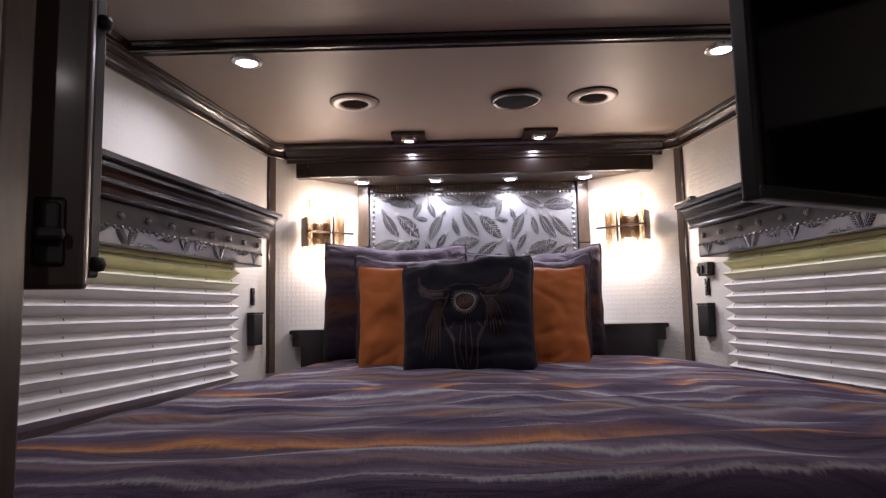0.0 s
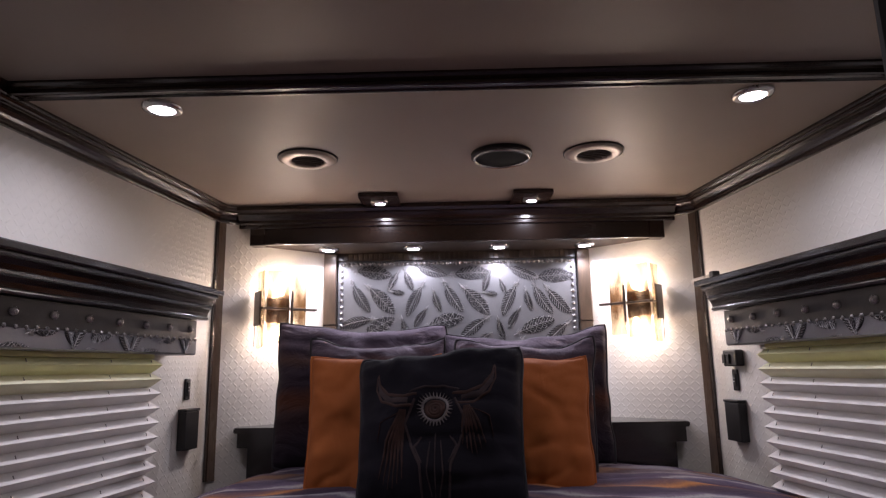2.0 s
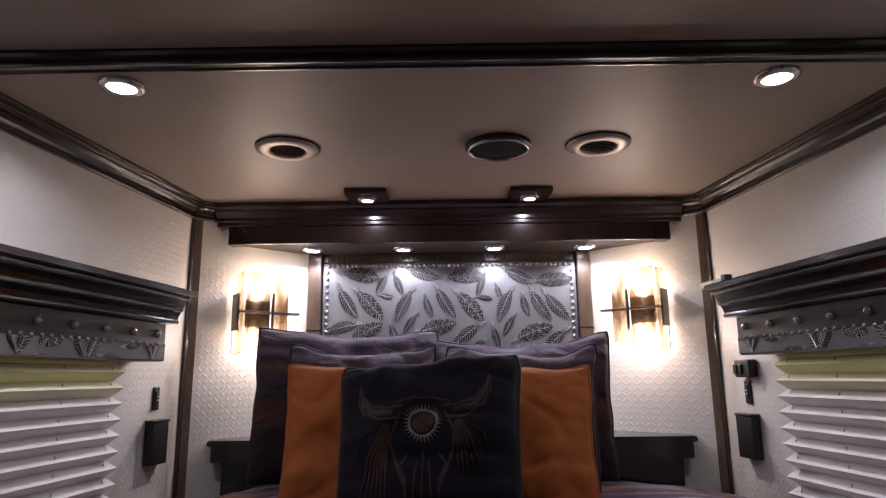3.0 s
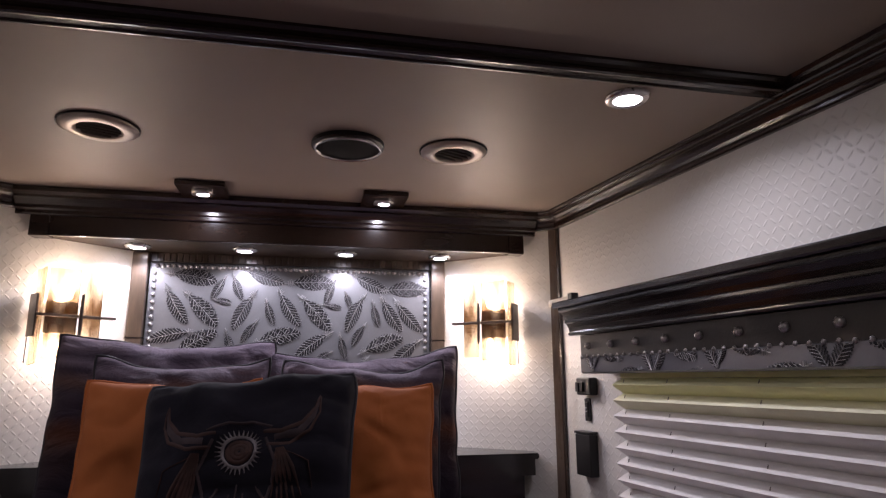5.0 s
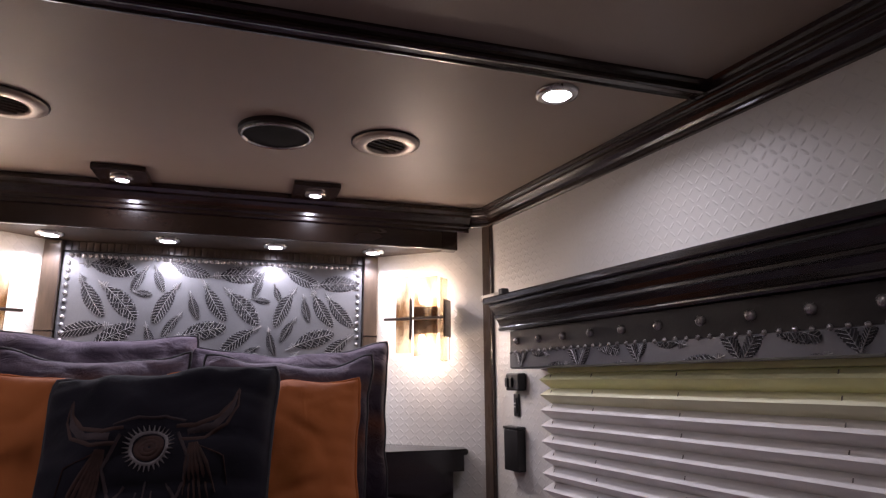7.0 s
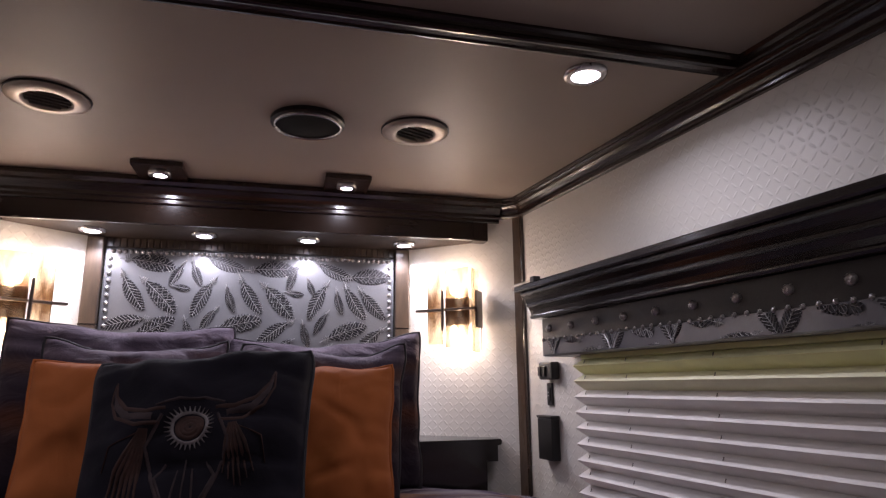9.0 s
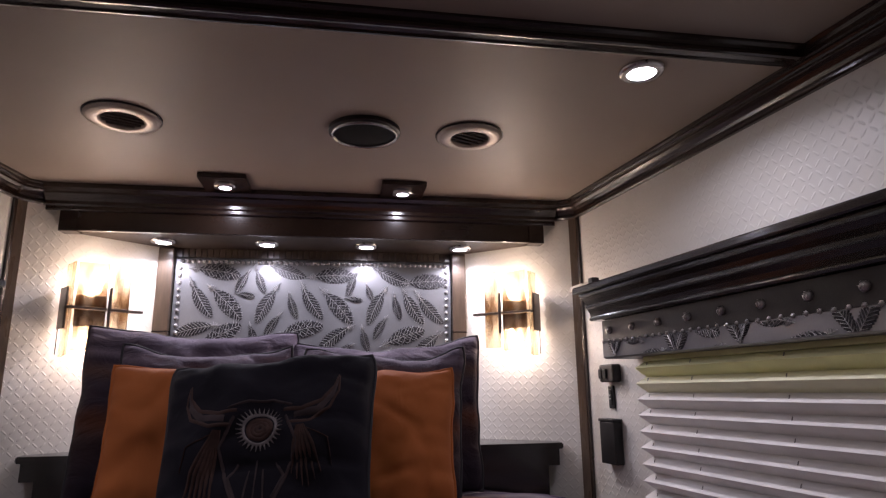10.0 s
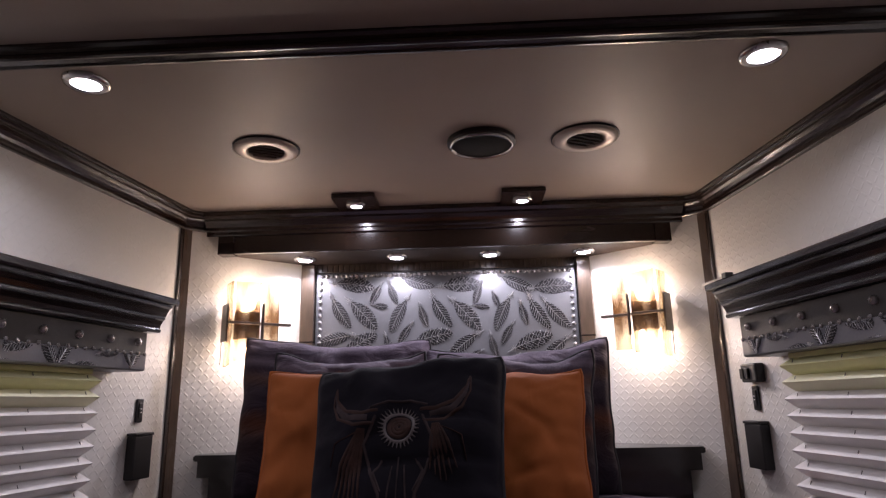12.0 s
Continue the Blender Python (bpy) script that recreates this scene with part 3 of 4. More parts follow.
skull = []
MU, MV = -0.02, 0.12
for s in (-1, 1):
    horns, plumes, darks = [], [], []
    horns.append([(MU + s * 0.20, MV + 0.16, .03), (MU + s * 0.36, MV + 0.13, .04), (MU + s * 0.55, MV + 0.20, .04), (MU + s * 0.66, MV + 0.36, .03), (MU + s * 0.68, MV + 0.52, .012)])
    horns.append([(MU + s * 0.24, MV + 0.03, .03), (MU + s * 0.44, MV + 0.02, .035), (MU + s * 0.62, MV + 0.12, .03), (MU + s * 0.70, MV + 0.30, .02), (MU + s * 0.69, MV + 0.50, .012)])
    darks.append([(MU + s * 0.3, MV + 0.08, .06), (MU + s * 0.52, MV + 0.11, .07), (MU + s * 0.64, MV + 0.25, .05), (MU + s * 0.68, MV + 0.42, .02)])
    skull.append([(MU + s * 0.22, MV + 0.10, .025), (MU + s * 0.34, MV - 0.16, .03), (MU + s * 0.27, MV - 0.40, .03), (MU + s * 0.17, MV - 0.62, .03), (MU + s * 0.15, MV - 0.92, .03), (MU + s * 0.06, MV - 1.02, .025)])
    skull.append([(MU + s * 0.06, MV - 0.36, .018), (MU + s * 0.09, MV - 0.70, .018), (MU + s * 0.04, MV - 0.92, .014)])
    skull.append([(MU + s * 0.16, MV - 0.30, .02), (MU + s * 0.24, MV - 0.42, .03), (MU + s * 0.15, MV - 0.60, .02)])
    for k in range(6):
        o = (k - 2.5) * 0.035
        ln = (0.85 if s < 0 else 0.52) - 0.05 * abs(k - 2.5)
        plumes.append([(MU + s * 0.36 + o * 0.3, MV - 0.02, .02), (MU + s * (0.40 if s > 0 else 0.46) + o, MV - 0.02 - ln * 0.45, .032), (MU + s * (0.44 if s > 0 else 0.50) + o * 1.5, MV - 0.02 - ln, .008)])
    plumes.append([(MU + s * 0.40, MV - 0.05, .01), (MU + s * 0.62, MV - 0.15, .012), (MU + s * 0.66, MV - 0.35, .008)])
    stitched(horns, "horn_stitching", THREAD, "russet horn outline")
    stitched(darks, "horn_fill", THREAD_DARK, "dark plum horn")
    stitched(plumes, "feather_stitching", THREAD, "russet hanging feathers")
skull.append([(MU, MV - 0.28, .016), (MU, MV - 0.95, .012)])
skull.append([(MU - 0.28, MV + 0.18, .02), (MU - 0.1, MV + 0.27, .025), (MU + 0.1, MV + 0.27, .025), (MU + 0.28, MV + 0.18, .02)])
stitched(skull, "skull_stitching", THREAD_DARK, "plum skull outline")
ringl = [arc(MU, MV, 0.145, 0, 360, 0.028, 32)]
for k in range(30):
    a = radians(k * 12)
    ringl.append([(MU + 0.15 * math.cos(a), MV + 0.15 * math.sin(a), .022), (MU + 0.205 * math.cos(a), MV + 0.205 * math.sin(a), .004)])
stitched(ringl, "medallion", THREAD_PALE, "pale rayed medallion ring")
stitched([arc(MU, MV, r, 0, 360, 0.04, 24) for r in (0.03, 0.065, 0.10)], "medallion_core", THREAD, "dark red medallion centre")


# ---- feathers in relief ----
def feather_mesh(kind, L, w):
    """An embossed feather: dark vane with raised quill and barbs; local x along it, z out of the leather."""
    verts, faces, mats = [], [], []

    def wid(q):
        return w / 2 * (math.sin(math.pi * min(1, 0.05 + 0.92 * q ** 1.15)) ** 0.7)
    n = 30
    for i in range(n + 1):
        q = i / n
        x, h = L * (0.15 + 0.85 * q - 0.5), wid(q) * (0.25 + 0.75 * min(1, q * 4 + 0.1)) * (1.0 - 0.22 * (i % 2))
        verts += [(x, -h, 0.0005), (x, -h * 0.9, 0.0022), (x, h * 0.9, 0.0022), (x, h, 0.0005)]
    for i in range(n):
        a = 4 * i
        for k in range(3):
            faces.append((a + k, a + 4 + k, a + 5 + k, a + 1 + k))
            mats.append(0)

    def strip(x0, y0, x1, y1, t):
        d = Vector((x1 - x0, y1 - y0)).normalized()
        nx, ny = -d.y * t, d.x * t
        k = len(verts)
        verts.extend([(x0 + nx, y0 + ny, 0.002), (x0, y0, 0.0046), (x0 - nx, y0 - ny, 0.002), (x1 + nx, y1 + ny, 0.002), (x1, y1, 0.0042), (x1 - nx, y1 - ny, 0.002)])
        faces.extend([(k, k + 3, k + 4, k + 1), (k + 1, k + 4, k + 5, k + 2)])
        mats.extend([1, 1])
    strip(-L / 2, 0, -L / 4, 0, 0.0013)
    strip(-L / 4, 0, 0, 0, 0.0013)
    strip(0, 0, L / 4, 0, 0.0012)
    strip(L / 4, 0, L * 0.46, 0, 0.0011)
    nb = 12
    for i in range(nb):
        q = (i + 0.6) / nb
        x = L * (0.13 + 0.85 * q - 0.5)
        h = wid(q) * 0.92
        for s in (-1, 1):
            if kind == 1 and i in (4, 6, 8):
                r = h * 0.38
                prev = None
                for k in range(9):
                    a = k * math.pi / 4
                    c = (x + r * math.cos(a), s * h * 0.52 + r * math.sin(a))
                    if prev:
                        strip(*prev, *c, 0.0042 * L)
                    prev = c
            else:
                strip(x, 0, min(L * 0.49, x + h * 0.85), s * h * 0.93, 0.0042 * L + 0.0002)
    for s in (-1, 1):
        for i in range(3):
            x = L * (-0.40 + 0.035 * i)
            strip(x, 0, x - 0.02 * L, s * (0.05 + 0.015 * i) * L, 0.006 * L)
    bend = 0.9 if kind == 0 else -0.7
    verts = [(x, y + bend * x * x, z) for x, y, z in verts]
    me = bpy.data.meshes.new("feather")
    me.from_pydata(verts, [], faces)
    me.materials.append(FEATHER_DARK)
    me.materials.append(FEATHER_LIGHT)
    me.polygons.foreach_set("material_index", mats)
    return me


FEATHERS = [feather_mesh(0, 0.165, 0.052), feather_mesh(1, 0.180, 0.066), feather_mesh(0, 0.105, 0.033), feather_mesh(0, 0.070, 0.026)]


def dome_mesh(r, name="nail"):
    bm = lathe([(r, 0.0), (r, r * 0.12), (r * 0.92, r * 0.42), (r * 0.70, r * 0.72), (r * 0.36, r * 0.92), (0, r)], 12)
    bmesh.ops.recalc_face_normals(bm, faces=bm.faces)
    me = bpy.data.meshes.new(name)
    bm.to_mesh(me)
    bm.free()
    me.materials.append(NAIL)
    me.shade_smooth()
    return me


# ---- headboard ----
HW, HT = 0.575, 2.050
hb = base("headboard", pose(CX, 3.300, 1.10), "silver grey leather headboard embossed with feathers, nail-head border", "headboard")
part("panel", box(-HW, HW, -0.020, 0.014, 0.0, HT - 1.10, 0.008), HEAD_LEATHER, hb)
small = dome_mesh(0.0095)
for k in range(51):
    o = part("nail", small, None, hb)
    o.matrix_basis = pose(-0.545 + 1.09 * k / 50, -0.020, HT - 1.10 - 0.016, 90)
for s in (-1, 1):
    for k in range(1, 29):
        o = part("nail", small, None, hb)
        o.matrix_basis = pose(s * 0.553, -0.020, HT - 1.10 - 0.016 - k * 0.0295, 90)
PLUMES = ((365, 96, -8, 1), (465, 132, 62, 2), (525, 130, -70, 2), (612, 92, -20, 0), (785, 108, 2, 1), (865, 138, 70, 2), (1008, 108, -25, 0), (1140, 126, 3, 1),
          (295, 200, -60, 0), (405, 208, -46, 1), (475, 186, -10, 3), (555, 212, 62, 0), (645, 222, -72, 2), (710, 205, -60, 0), (810, 218, -48, 1), (930, 168, -70, 3),
          (960, 215, 64, 0), (1035, 222, -76, 2), (1090, 220, -60, 0), (1172, 228, -50, 0), (872, 198, -8, 3),
          (270, 308, 12, 0), (385, 340, 32, 1), (510, 335, -72, 2), (580, 290, 56, 2), (670, 315, 14, 1), (810, 335, 36, 0), (850, 380, 30, 3), (915, 345, -76, 2),
          (975, 300, 60, 2), (1055, 340, 20, 1), (1170, 365, 42, 0), (440, 378, 30, 3), (1050, 425, 10, 2), (892, 402, -20, 3), (300, 420, -50, 0), (560, 400, 20, 0), (720, 430, -40, 1), (960, 440, 50, 0))
for px, py, ang, kind in PLUMES:
    o = part("feather", FEATHERS[kind], None, hb)
    x = max(-0.47, min(0.47, (px - 735) / 1010 * 1.13))
    o.matrix_basis = pose(x, -0.0200, HT - 1.10 - (py - 48) / 1010 * 1.13) @ pose(0, 0, 0, 90) @ pose(0, 0, 0, 0, 0, ang + (180 if ang > 0 and kind != 1 else 0)) @ Matrix.Scale(1.14, 4)
for s in (-1, 1):
    pil = base("pilaster", pose(CX + s * 0.606, 3.285, 1.10), "stained wooden pilaster beside the headboard", "pilaster", "headboard pilasters", "structure")
    part("post", box(-0.030, 0.030, -0.030, 0.020, 0.0, 0.985, 0.004), BRONZE_WOOD, pil)
    part("joint", box(-0.031, 0.031, -0.031, 0.0, 0.640, 0.646), BLACK_WOOD, pil, "dark joint line")
bead = base("beadboard", pose(CX, 3.290, HT), "narrow stained beadboard strip above the headboard", "beadboard", kind="structure")
part("backing", box(-0.575, 0.575, 0.0, 0.022, 0.002, 0.040), BRONZE_WOOD, bead)
slat = box(-0.0105, 0.0105, -0.004, 0.0, 0.002, 0.040, 0.003)
first = part("slat", slat, BRONZE_WOOD, bead)
first.matrix_basis = pose(-0.56, 0, 0)
for k in range(1, 47):
    part("slat", first.data, None, bead).matrix_basis = pose(-0.56 + k * 1.12 / 46, 0, 0)


# ---- lights ----
def downlight(name, x, y, z, r, rim, label, plate=0.0):
    """A small round recessed light; z is the surface that it is set in."""
    th = base(name, pose(x, y, z), label, "downlight", name + "s")
    if plate:
        part("plate", box(-plate, plate, -plate, plate, -0.020, 0, 0.003), WOOD, th, "dark wooden square mounting plate")
    d = -0.020 if plate else 0.0
    part("rim", lathe([(r, d + 0.002), (rim, d), (rim, d - 0.003), (rim * 0.93, d - 0.009), (r * 1.05, d - 0.011), (r, d - 0.006)], 32), CHROME, th, smooth=True)
    part("lens", lathe([(r * 1.02, d - 0.003), (r * 0.9, d - 0.010), (0, d - 0.012)], 24), LENS, th, "glowing white lens", smooth=True)
    return th


for s in (-1, 1):
    downlight("ceiling_downlight", CX + s * 0.803, 1.905, CEIL, 0.034, 0.054, "round recessed ceiling light with clear rim, lit")
    downlight("plate_downlight", CX + s * 0.32, 2.862, CEIL, 0.022, 0.040, "round light on a dark square wooden plate, lit", 0.082)
    for h in (0.199, 0.594):
        downlight("valance_downlight", CX + s * h, 3.158, 2.090, 0.030, 0.048, "small round downlight under the valance, lit")
    # The pair at y 1.12 is invented, out of view, to house the fill lamps.
    for y, o in ((-1.0, 0.55), (1.12, 0.48)):
        downlight("rear_downlight", CX + s * o, y, CEIL2, 0.036, 0.057, "round recessed ceiling light with clear rim, lit")


def vent(x, y):
    th = base("air_vent", pose(x, y, CEIL, 0, 0, 0), "round tan ceiling air vent with dark louvres", "air vent", "ceiling air vents")
    part("shadow_ring", lathe([(0.102, 0), (0.102, -0.004), (0.094, -0.005), (0.094, 0)], 40), BLACK, th, "dark outer edge")
    part("ring", lathe([(0.099, -0.001), (0.098, -0.008), (0.085, -0.013), (0.064, -0.015), (0.056, -0.012), (0.055, 0.0)], 40), RING, th, smooth=True)
    part("throat", lathe([(0.055, -0.002), (0.0, -0.002)], 32), BLACK, th)
    for k in range(5):
        yy = (k - 2) * 0.020
        ln = math.sqrt(0.054 ** 2 - yy ** 2)
        part("louvre", box(-ln, ln, -0.0065, 0.0065, -0.0012, 0.0012, 0, None, pose(0, yy, -0.009, 50)), LOUVRE, th)
    for o in th.children:
        if o.name.startswith("louvre"):
            o.matrix_basis = pose(0, 0, 0, 0, 0, 25)
    return th


vent(CX - 0.506, 2.346)
vent(CX + 0.470, 2.346)
spk = base("ceiling_speaker", pose(CX + 0.157, 2.346, CEIL), "round black ceiling speaker with thin metal rim", "speaker")
part("housing", lathe([(0.104, 0), (0.104, -0.012), (0.096, -0.016), (0.096, 0)], 40), BLACK, spk)
part("rim", lathe([(0.096, -0.012), (0.096, -0.021), (0.091, -0.023), (0.090, -0.015)], 40), CHROME, spk, "thin bright rim", smooth=True)
part("grille", lathe([(0.091, -0.014), (0.06, -0.019), (0, -0.021)], 40), GRILLE, spk, smooth=True)


# ---- sconces on the angled walls ----
def sconce(s):
    a, b = Vector((CX + s * 1.040, 2.95)), Vector((CX + s * 0.60, 3.317))
    d = (b - a).normalized()
    n = Vector((d.y, -d.x)) if s < 0 else Vector((-d.y, d.x))
    if n.y > 0:
        n = -n
    o = a + d * 0.285
    m = Matrix.Identity(4)
    m.col[0], m.col[1], m.col[2], m.col[3] = (*d, 0, 0), (*n, 0, 0), (0, 0, 1, 0), (*o, 1.805, 1)
    th = base("wall_sconce", m, "lit wall sconce of amber glass slabs on a metal cross frame", "wall sconce", "wall sconces")
    part("back_plate", box(-0.05, 0.05, 0.0, 0.012, -0.06, 0.06, 0.003), CHROME, th)
    part("ledge", box(-0.105, 0.150, 0.070, 0.100, -0.005, 0.005, 0.002), BRONZE_METAL, th, "horizontal metal bar")
    part("cross_bar", box(0.020, 0.030, 0.098, 0.108, -0.085, 0.080, 0.002), BRONZE_METAL, th, "vertical metal bar")
    part("arm", box(-0.108, -0.100, 0.002, 0.098, -0.005, 0.005, 0.001), BRONZE_METAL, th)
    part("side_plate", box(-0.112, -0.106, 0.010, 0.075, -0.075, 0.075, 0.001), BRONZE_METAL, th, "dark metal side plate")
    for x0, x1, y0, y1, z0, z1 in ((-0.085, 0.019, 0.080, 0.092, -0.150, 0.168), (0.031, 0.100, 0.078, 0.090, -0.140, 0.172), (-0.100, -0.088, 0.012, 0.074, -0.172, 0.165)):
        g = part("glass_slab", box(x0, x1, y0, y1, z0, z1, 0.003), GLASS, th, "streaked amber glass slab")
        for v in g.data.vertices:
            v.co.z += 0.010 * noise.noise((v.co.x * 40, v.co.y * 40, s))
        g.visible_shadow = False
    part("wire", box(-0.112, -0.109, 0.020, 0.023, -0.165, -0.070), BLACK, th)
    for z in (-0.085, 0.085):
        part("bulb", lathe([(0, -0.022), (0.010, -0.020), (0.014, -0.008), (0.014, 0.010), (0.009, 0.022), (0, 0.025)], 16, pose(0.0, 0.042, z)), BULB, th, "glowing bulb", smooth=True)
        L = bpy.data.lights.new("lamp", "POINT")
        L.energy, L.color, L.shadow_soft_size = BULB_W, WARM, 0.02
        ob = new("lamp", L)
        ob.matrix_world = m @ pose(0.0, 0.040, z * 1.2)


BRONZE_METAL = mat("bronze_metal", (0.10, 0.075, 0.06), rough=0.35, metal=0.7, var=0.3, scale=20)
sconce(-1)
sconce(1)

# ---- corner shelves ----
for s in (-1, 1):
    th = base("corner_shelf", pose(CX, 0, 0), "dark wooden corner shelf beside the pillows", "shelf", "corner shelves")

    def prism(pts, z0, z1, bev=0.0):
        bm = bmesh.new()
        lo, hi = [bm.verts.new((s * x, y, z0)) for x, y in pts], [bm.verts.new((s * x, y, z1)) for x, y in pts]
        bm.faces.new(lo), bm.faces.new(hi)
        k = len(pts)
        for i in range(k):
            bm.faces.new((lo[i], lo[(i + 1) % k], hi[(i + 1) % k], hi[i]))
        if bev:
            bmesh.ops.recalc_face_normals(bm, faces=bm.faces)
            bmesh.ops.bevel(bm, geom=list(bm.edges), offset=bev, segments=2, affect="EDGES")
        return bm
    part("top", prism([(0.40, 2.955), (0.935, 2.955), (0.945, 3.026), (0.61, 3.305), (0.40, 3.305)], 1.284, 1.306, 0.004), BLACK_WOOD, th)
    part("apron", prism([(0.42, 2.968), (0.922, 2.968), (0.925, 3.035), (0.60, 3.30), (0.42, 3.30)], 1.225, 1.283), BLACK_WOOD, th)
    part("body", prism([(0.42, 2.99), (0.885, 2.99), (0.885, 3.06), (0.60, 3.29), (0.42, 3.29)], 0.885, 1.224), BLACK_WOOD, th)

# ---- cornices and shades at the side windows ----
big = dome_mesh(0.0125, "stud")
tack = dome_mesh(0.0062)
COR = [(0.0, 1.597), (0.115, 1.597), (0.122, 1.602), (0.122, 1.650), (0.119, 1.652), (0.119, 1.722), (0.142, 1.724), (0.147, 1.729), (0.147, 1.733), (0.142, 1.738), (0.145, 1.750), (0.153, 1.763), (0.160, 1.767), (0.160, 1.774), (0.155, 1.778),
       (0.159, 1.790), (0.168, 1.803), (0.177, 1.808), (0.177, 1.814), (0.190, 1.816), (0.194, 1.820), (0.194, 1.834), (0.191, 1.838), (0.0, 1.838)]
YF = 0.62


BAND_FEATHERS = [(0.055 + 0.545 * r + dx, ang, kind, z) for r in range(4) for dx, ang, kind, z in
                 ((0.0, -62, 0, 1.640), (0.035, -118, 2, 1.636), (0.115, -20, 1, 1.655), (0.215, 12, 1, 1.592), (0.300, -60, 0, 1.632), (0.345, -125, 0, 1.625), (0.430, 165, 1, 1.656), (0.475, 20, 2, 1.594))]


def cornice(s):
    th = base("window_cornice", side_frame(s, 2.62, 0.0), "black wooden window cornice with studded embossed leather band", "cornice", "window cornices")
    L = (2.62 - YF) / math.cos(TAPER)

    def run(prof, name, material, extra=0.0, label=""):
        bm = bmesh.new()
        rings = [[bm.verts.new((x, o, z)) for o, z in prof] for x in (-L, extra)]
        k = len(prof)
        for i in range(k):
            bm.faces.new((rings[0][i], rings[0][(i + 1) % k], rings[1][(i + 1) % k], rings[1][i]))
        bm.faces.new(rings[0]), bm.faces.new(rings[1])
        return part(name, bm, material, th, label)
    run([(0.0, 1.597), (0.114, 1.597), (0.121, 1.602), (0.121, 1.649), (0.0, 1.649)], "leather_band", LEATHER, 0.0, "pewter leather band with embossed feathers")
    run([(0.0, 1.650), (0.119, 1.650), (0.119, 1.722), (0.0, 1.722)], "studded_panel", SMOOTH_LEATHER, -0.001, "smooth black leather panel")
    run([(0.0, 1.723)] + COR[6:15] + [(0.0, 1.778)], "lower_moulding", BLACK_WOOD, 0.030)
    run([(0.0, 1.7785)] + COR[14:19] + [(0.0, 1.8145)], "upper_moulding", BLACK_WOOD, 0.040)
    run([(0.0, 1.815)] + COR[19:], "top_shelf", BLACK_WOOD, 0.052)
    for k in range(14):
        part("stud", big, None, th).matrix_basis = pose(-0.045 - 0.1295 * k, 0.119, 1.688, -90)
    for k in range(58):
        part("nail", tack, None, th).matrix_basis = pose(-0.008 - 0.0335 * k, 0.1205, 1.651 + 0.0008 * math.sin(k * 2.1), -90)
    for x, ang, kind, z in BAND_FEATHERS:
        bm = bmesh.new()
        bm.from_mesh(FEATHERS[kind])
        bmesh.ops.transform(bm, matrix=pose(-x, 0.1212, z, -90) @ pose(0, 0, 0, 0, 0, ang) @ Matrix.Scale(0.78, 4), verts=bm.verts)
        for zc, up in ((1.604, -1), (1.646, 1)):
            bmesh.ops.bisect_plane(bm, geom=bm.verts[:] + bm.edges[:] + bm.faces[:], plane_co=(0, 0, zc), plane_no=(0, 0, up), clear_outer=True)
        me = bpy.data.meshes.new("feather")
        bm.to_mesh(me)
        bm.free()
        me.materials.append(FEATHER_DARK)
        me.materials.append(FEATHER_LIGHT)
        part("feather", me, None, th)
    return th


cornice(-1)
cornice(1)


def pleat_mesh(material, L, pitch, depth):
    """One fold of the shade: out and down, then back under, with a little thickness."""
    n = 24
    verts, faces = [], []
    prof = [(0.012, 0.0), (0.012 + depth * 0.53, -pitch * 0.22), (0.012 + depth, -pitch * 0.43), (0.012 + depth * 0.5, -pitch * 0.73), (0.012, -pitch), (0.009, -pitch), (0.012 + depth * 0.5 - 0.004, -pitch * 0.72), (0.012 + depth - 0.004, -pitch * 0.43), (0.009, 0.0)]
    for i in range(n + 1):
        x = -L * i / n
        w = 0.0018 * noise.noise((x * 6, pitch, 3.0))
        for o, z in prof:
            verts.append((x, o + w * (o > 0.013), z + w * 0.6))
    k = len(prof)
    for i in range(n):
        for j in range(k):
            a, b = i * k + j, i * k + (j + 1) % k
            faces.append((a, b, b + k, a + k))
    faces += [tuple(range(k)), tuple(range(n * k, n * k + k))[::-1]]
    return mesh_from("pleat", verts, faces, material)


PITCH, NPL = 0.0468, 10
SL = 1.70
pleats = [pleat_mesh(m, SL, PITCH, 0.042) for m in (SHADE_YELLOW, SHADE_PALE, SHADE)]


def shade(s):
    th = base("window_shade", side_frame(s, 2.475 if s > 0 else 2.450, 1.582, 0.050), "pleated cream fabric window shade, lowered, yellowish at the top", "window shade", "window shades")
    part("headrail", box(-SL, 0.0, 0.006, 0.022, 0.001, 0.016, 0.002), SHADE_YELLOW, th, "yellow fabric heading")
    for k in range(NPL):
        o = part("pleat", pleats[min(k, 2)], None, th)
        o.matrix_basis = pose(0, 0, -k * PITCH)
    cord = None
    for x in (0.04, 0.24, 0.56, 0.95, 1.35):
        for k in range(NPL):
            if cord is None:
                cord = part("cord", box(-0.0009, 0.0009, -0.0009, 0.0009, -0.006, 0.012), CORD, th)
                cord.matrix_basis = pose(-x, 0.040, -k * PITCH - PITCH * 0.33, 22)
            else:
                part("cord", cord.data, None, th).matrix_basis = pose(-x, 0.040, -k * PITCH - PITCH * 0.33, 22)


shade(-1)
shade(1)

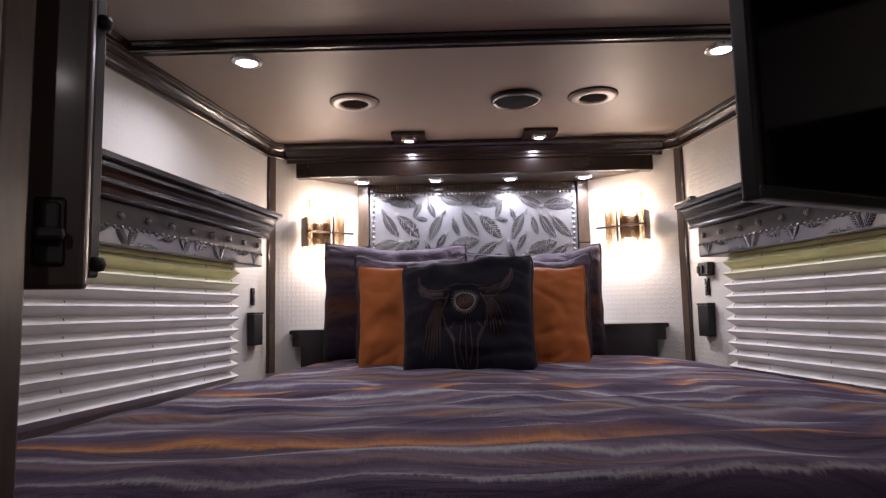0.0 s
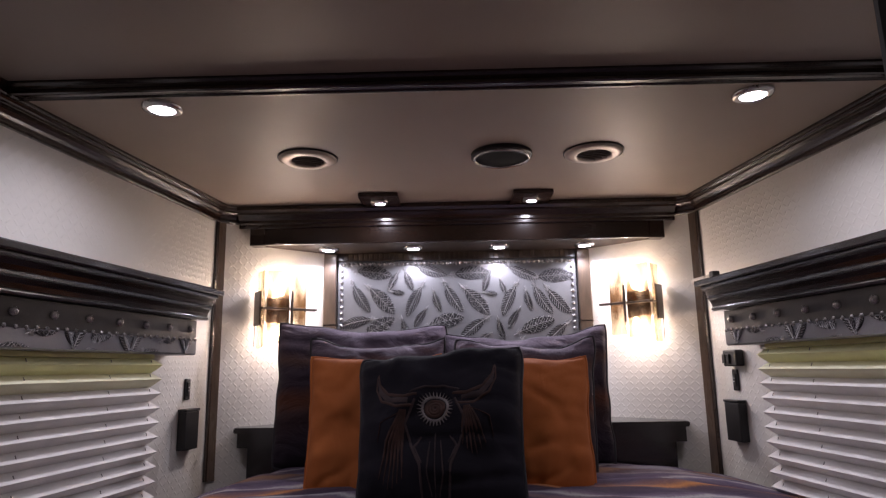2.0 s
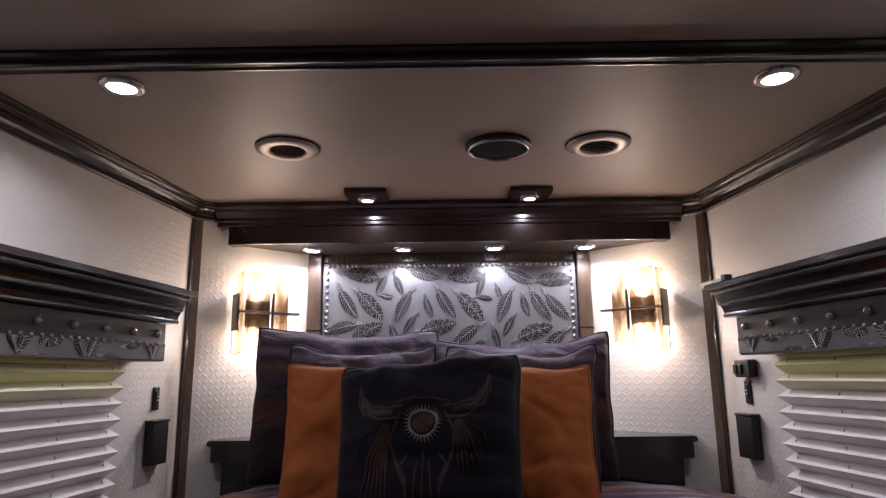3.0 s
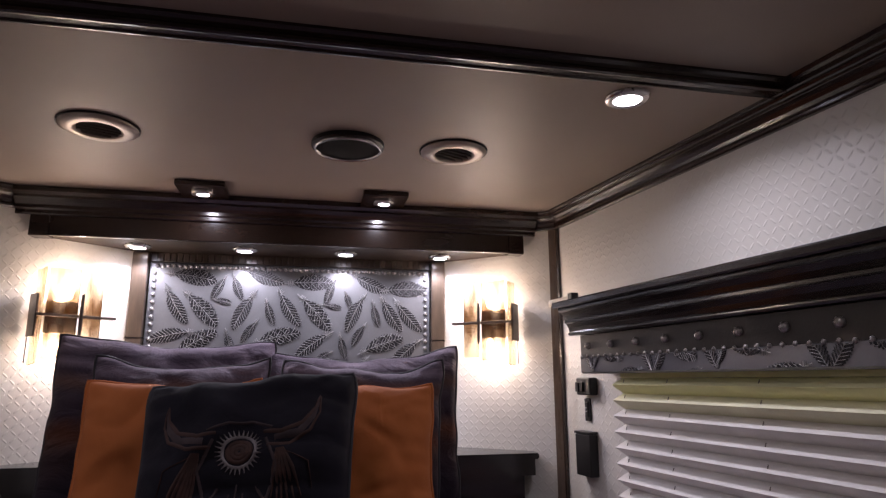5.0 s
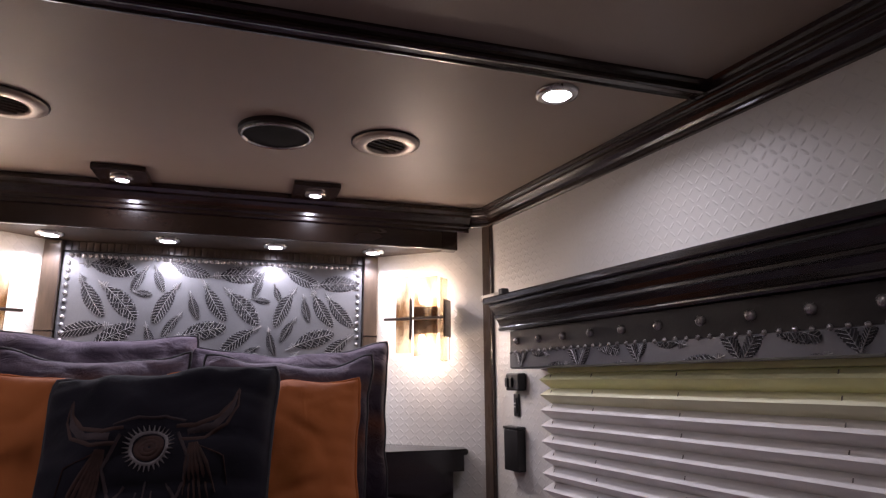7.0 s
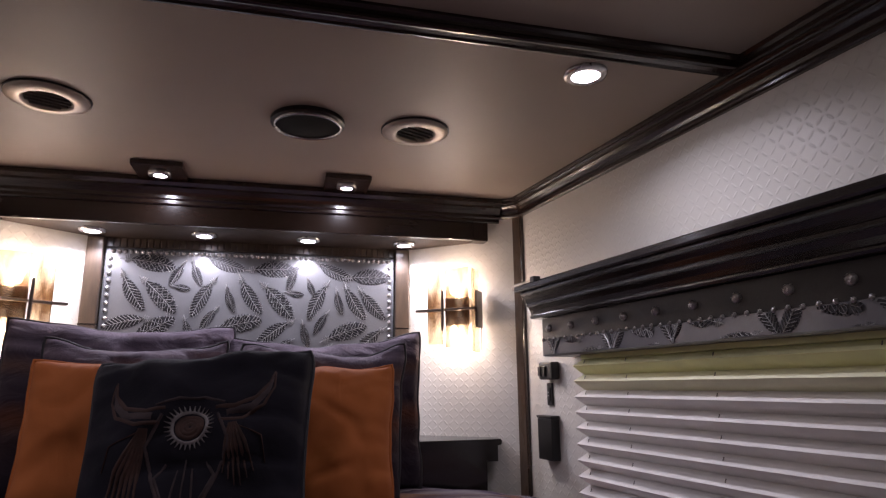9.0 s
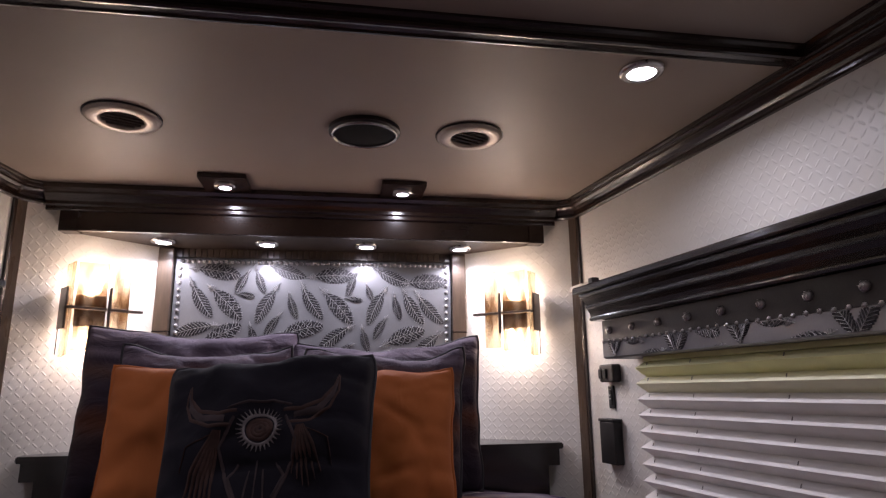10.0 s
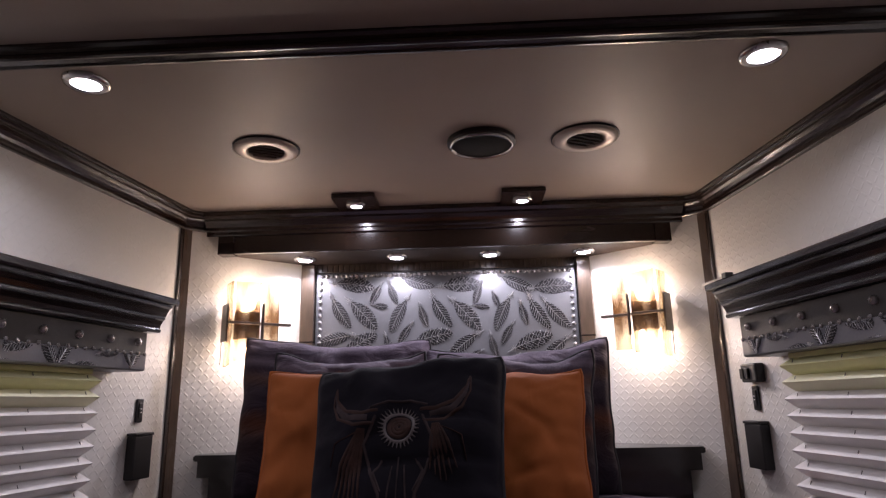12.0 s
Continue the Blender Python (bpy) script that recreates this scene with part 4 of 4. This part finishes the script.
# ---- wall switches and boxes ----
for s in (-1, 1):
    th = base("switch_plate", side_frame(s, 2.775, 1.472), "narrow dark wall switch", "switch", "wall switches")
    part("plate", box(-0.018, 0.018, 0.0, 0.008, -0.040, 0.040, 0.004), BLACK, th)
    part("rocker", box(-0.010, 0.010, 0.008, 0.012, -0.026, 0.026, 0.002), BEZEL, th)
    for z in (-0.006, 0.006):
        part("mark", box(-0.004, 0.004, 0.0121, 0.0128, z - 0.0014, z + 0.0014), SHADE, th, "small pale mark")
    th = base("wall_pocket", side_frame(s, 2.775, 1.318), "black box on the wall beside the window", "box", "wall boxes")
    part("case", box(-0.048, 0.048, 0.0, 0.034, -0.072, 0.070, 0.004), BLACK, th)
    part("lid", box(-0.050, 0.050, 0.0, 0.037, 0.0705, 0.080, 0.003), BEZEL, th)
    if s > 0:
        th = base("rocker_panel", side_frame(s, 2.755, 1.553), "black panel with two rocker switches under the cornice", "switch")
        part("case", box(-0.045, 0.045, 0.0, 0.035, -0.030, 0.032, 0.006), BLACK, th)
        for x in (0.002, 0.030):
            part("rocker", box(x - 0.010, x + 0.010, 0.035, 0.042, -0.018, 0.016, 0.002), BEZEL, th)
        th = base("ledge_strip", side_frame(s, 2.74, 1.8382), "small pale strip with a black clip lying on the cornice", "strip")
        part("bar", box(-0.115, 0.030, 0.130, 0.150, 0.0, 0.022, 0.003), RING, th, "pale metal bar")
        part("clip", box(-0.135, -0.108, 0.126, 0.154, 0.0, 0.030, 0.003), BLACK, th, "black end clip")

# ---- television ----
tvm = Matrix.Identity(4)
dv = Vector((0.885, 0.466, 0)).normalized()
nv = Vector((dv.y, -dv.x, 0))
tvm.col[0], tvm.col[1], tvm.col[2], tvm.col[3] = (*dv, 0), (*(-nv), 0), (0, 0, 1, 0), (0.479, 0.698, 1.530, 1)
tv = base("television", tvm, "black flat television hung from the ceiling, switched off", "television")
part("case", box(0, 0.74, 0.004, 0.034, 0, 0.50, 0.005), BEZEL, tv)
part("screen", box(0.012, 0.728, 0.0, 0.0045, 0.020, 0.490, 0.001), SCREEN, tv, "glossy black glass")
part("bezel", box(0.0, 0.74, -0.001, 0.006, 0.0, 0.019, 0.003), BEZEL, tv)
part("back_housing", box(0.12, 0.62, 0.034, 0.062, 0.06, 0.40, 0.012), BEZEL, tv)
part("bracket", box(0.32, 0.42, 0.062, 0.085, 0.10, CEIL2 - 1.53, 0.003), BLACK, tv)

# ---- partition and open locker door ----
jamb = base("partition_post", pose(-0.62, 0.58, 0.0), "dark glossy wooden partition end with a metal plate", "post", kind="structure")
part("post", box(-0.47, 0.170, -0.03, 0.03, 0.0, CEIL2, 0.006), BRONZE_WOOD, jamb)
part("plate", box(0.118, 0.152, -0.036, -0.030, 1.482, 1.574, 0.002), CHROME, jamb, "brushed metal plate")
for z in (1.50, 1.556):
    part("screw", box(0.131, 0.143, -0.044, -0.036, z - 0.004, z + 0.004, 0.002), CHROME, jamb)
door = base("locker_door", pose(-0.470, 0.660, 1.427, 0, 0, 18), "dark glossy wooden locker door with black latch", "door")
part("panel", box(-0.02, 0.055, -0.012, 0.012, 0.0, CEIL2 - 1.427, 0.006), DOOR_WOOD, door)
part("latch_plate", box(-0.004, 0.032, -0.017, -0.012, 0.030, 0.118, 0.0045), BEZEL, door, "dark satin latch plate")
part("latch_keeper", box(0.003, 0.027, -0.022, -0.017, 0.066, 0.112, 0.004), BLACK, door, "black latch body")
part("latch_grip", box(-0.002, 0.036, -0.036, -0.020, 0.060, 0.078, 0.006), BLACK, door, "black latch grip")
rail = base("door_rail", pose(-0.492, 0.80, 1.45), "black upright rail behind the locker door", "rail")
part("rail", box(-0.016, 0.012, -0.014, 0.014, 0.0, CEIL2 - 1.45, 0.004), BLACK, rail)
for z in (0.02, 0.40):
    part("knob", lathe([(0, -0.012), (0.010, -0.010), (0.013, 0.0), (0.010, 0.010), (0, 0.012)], 14, pose(0.016, 0, z)), BLACK, rail, smooth=True)
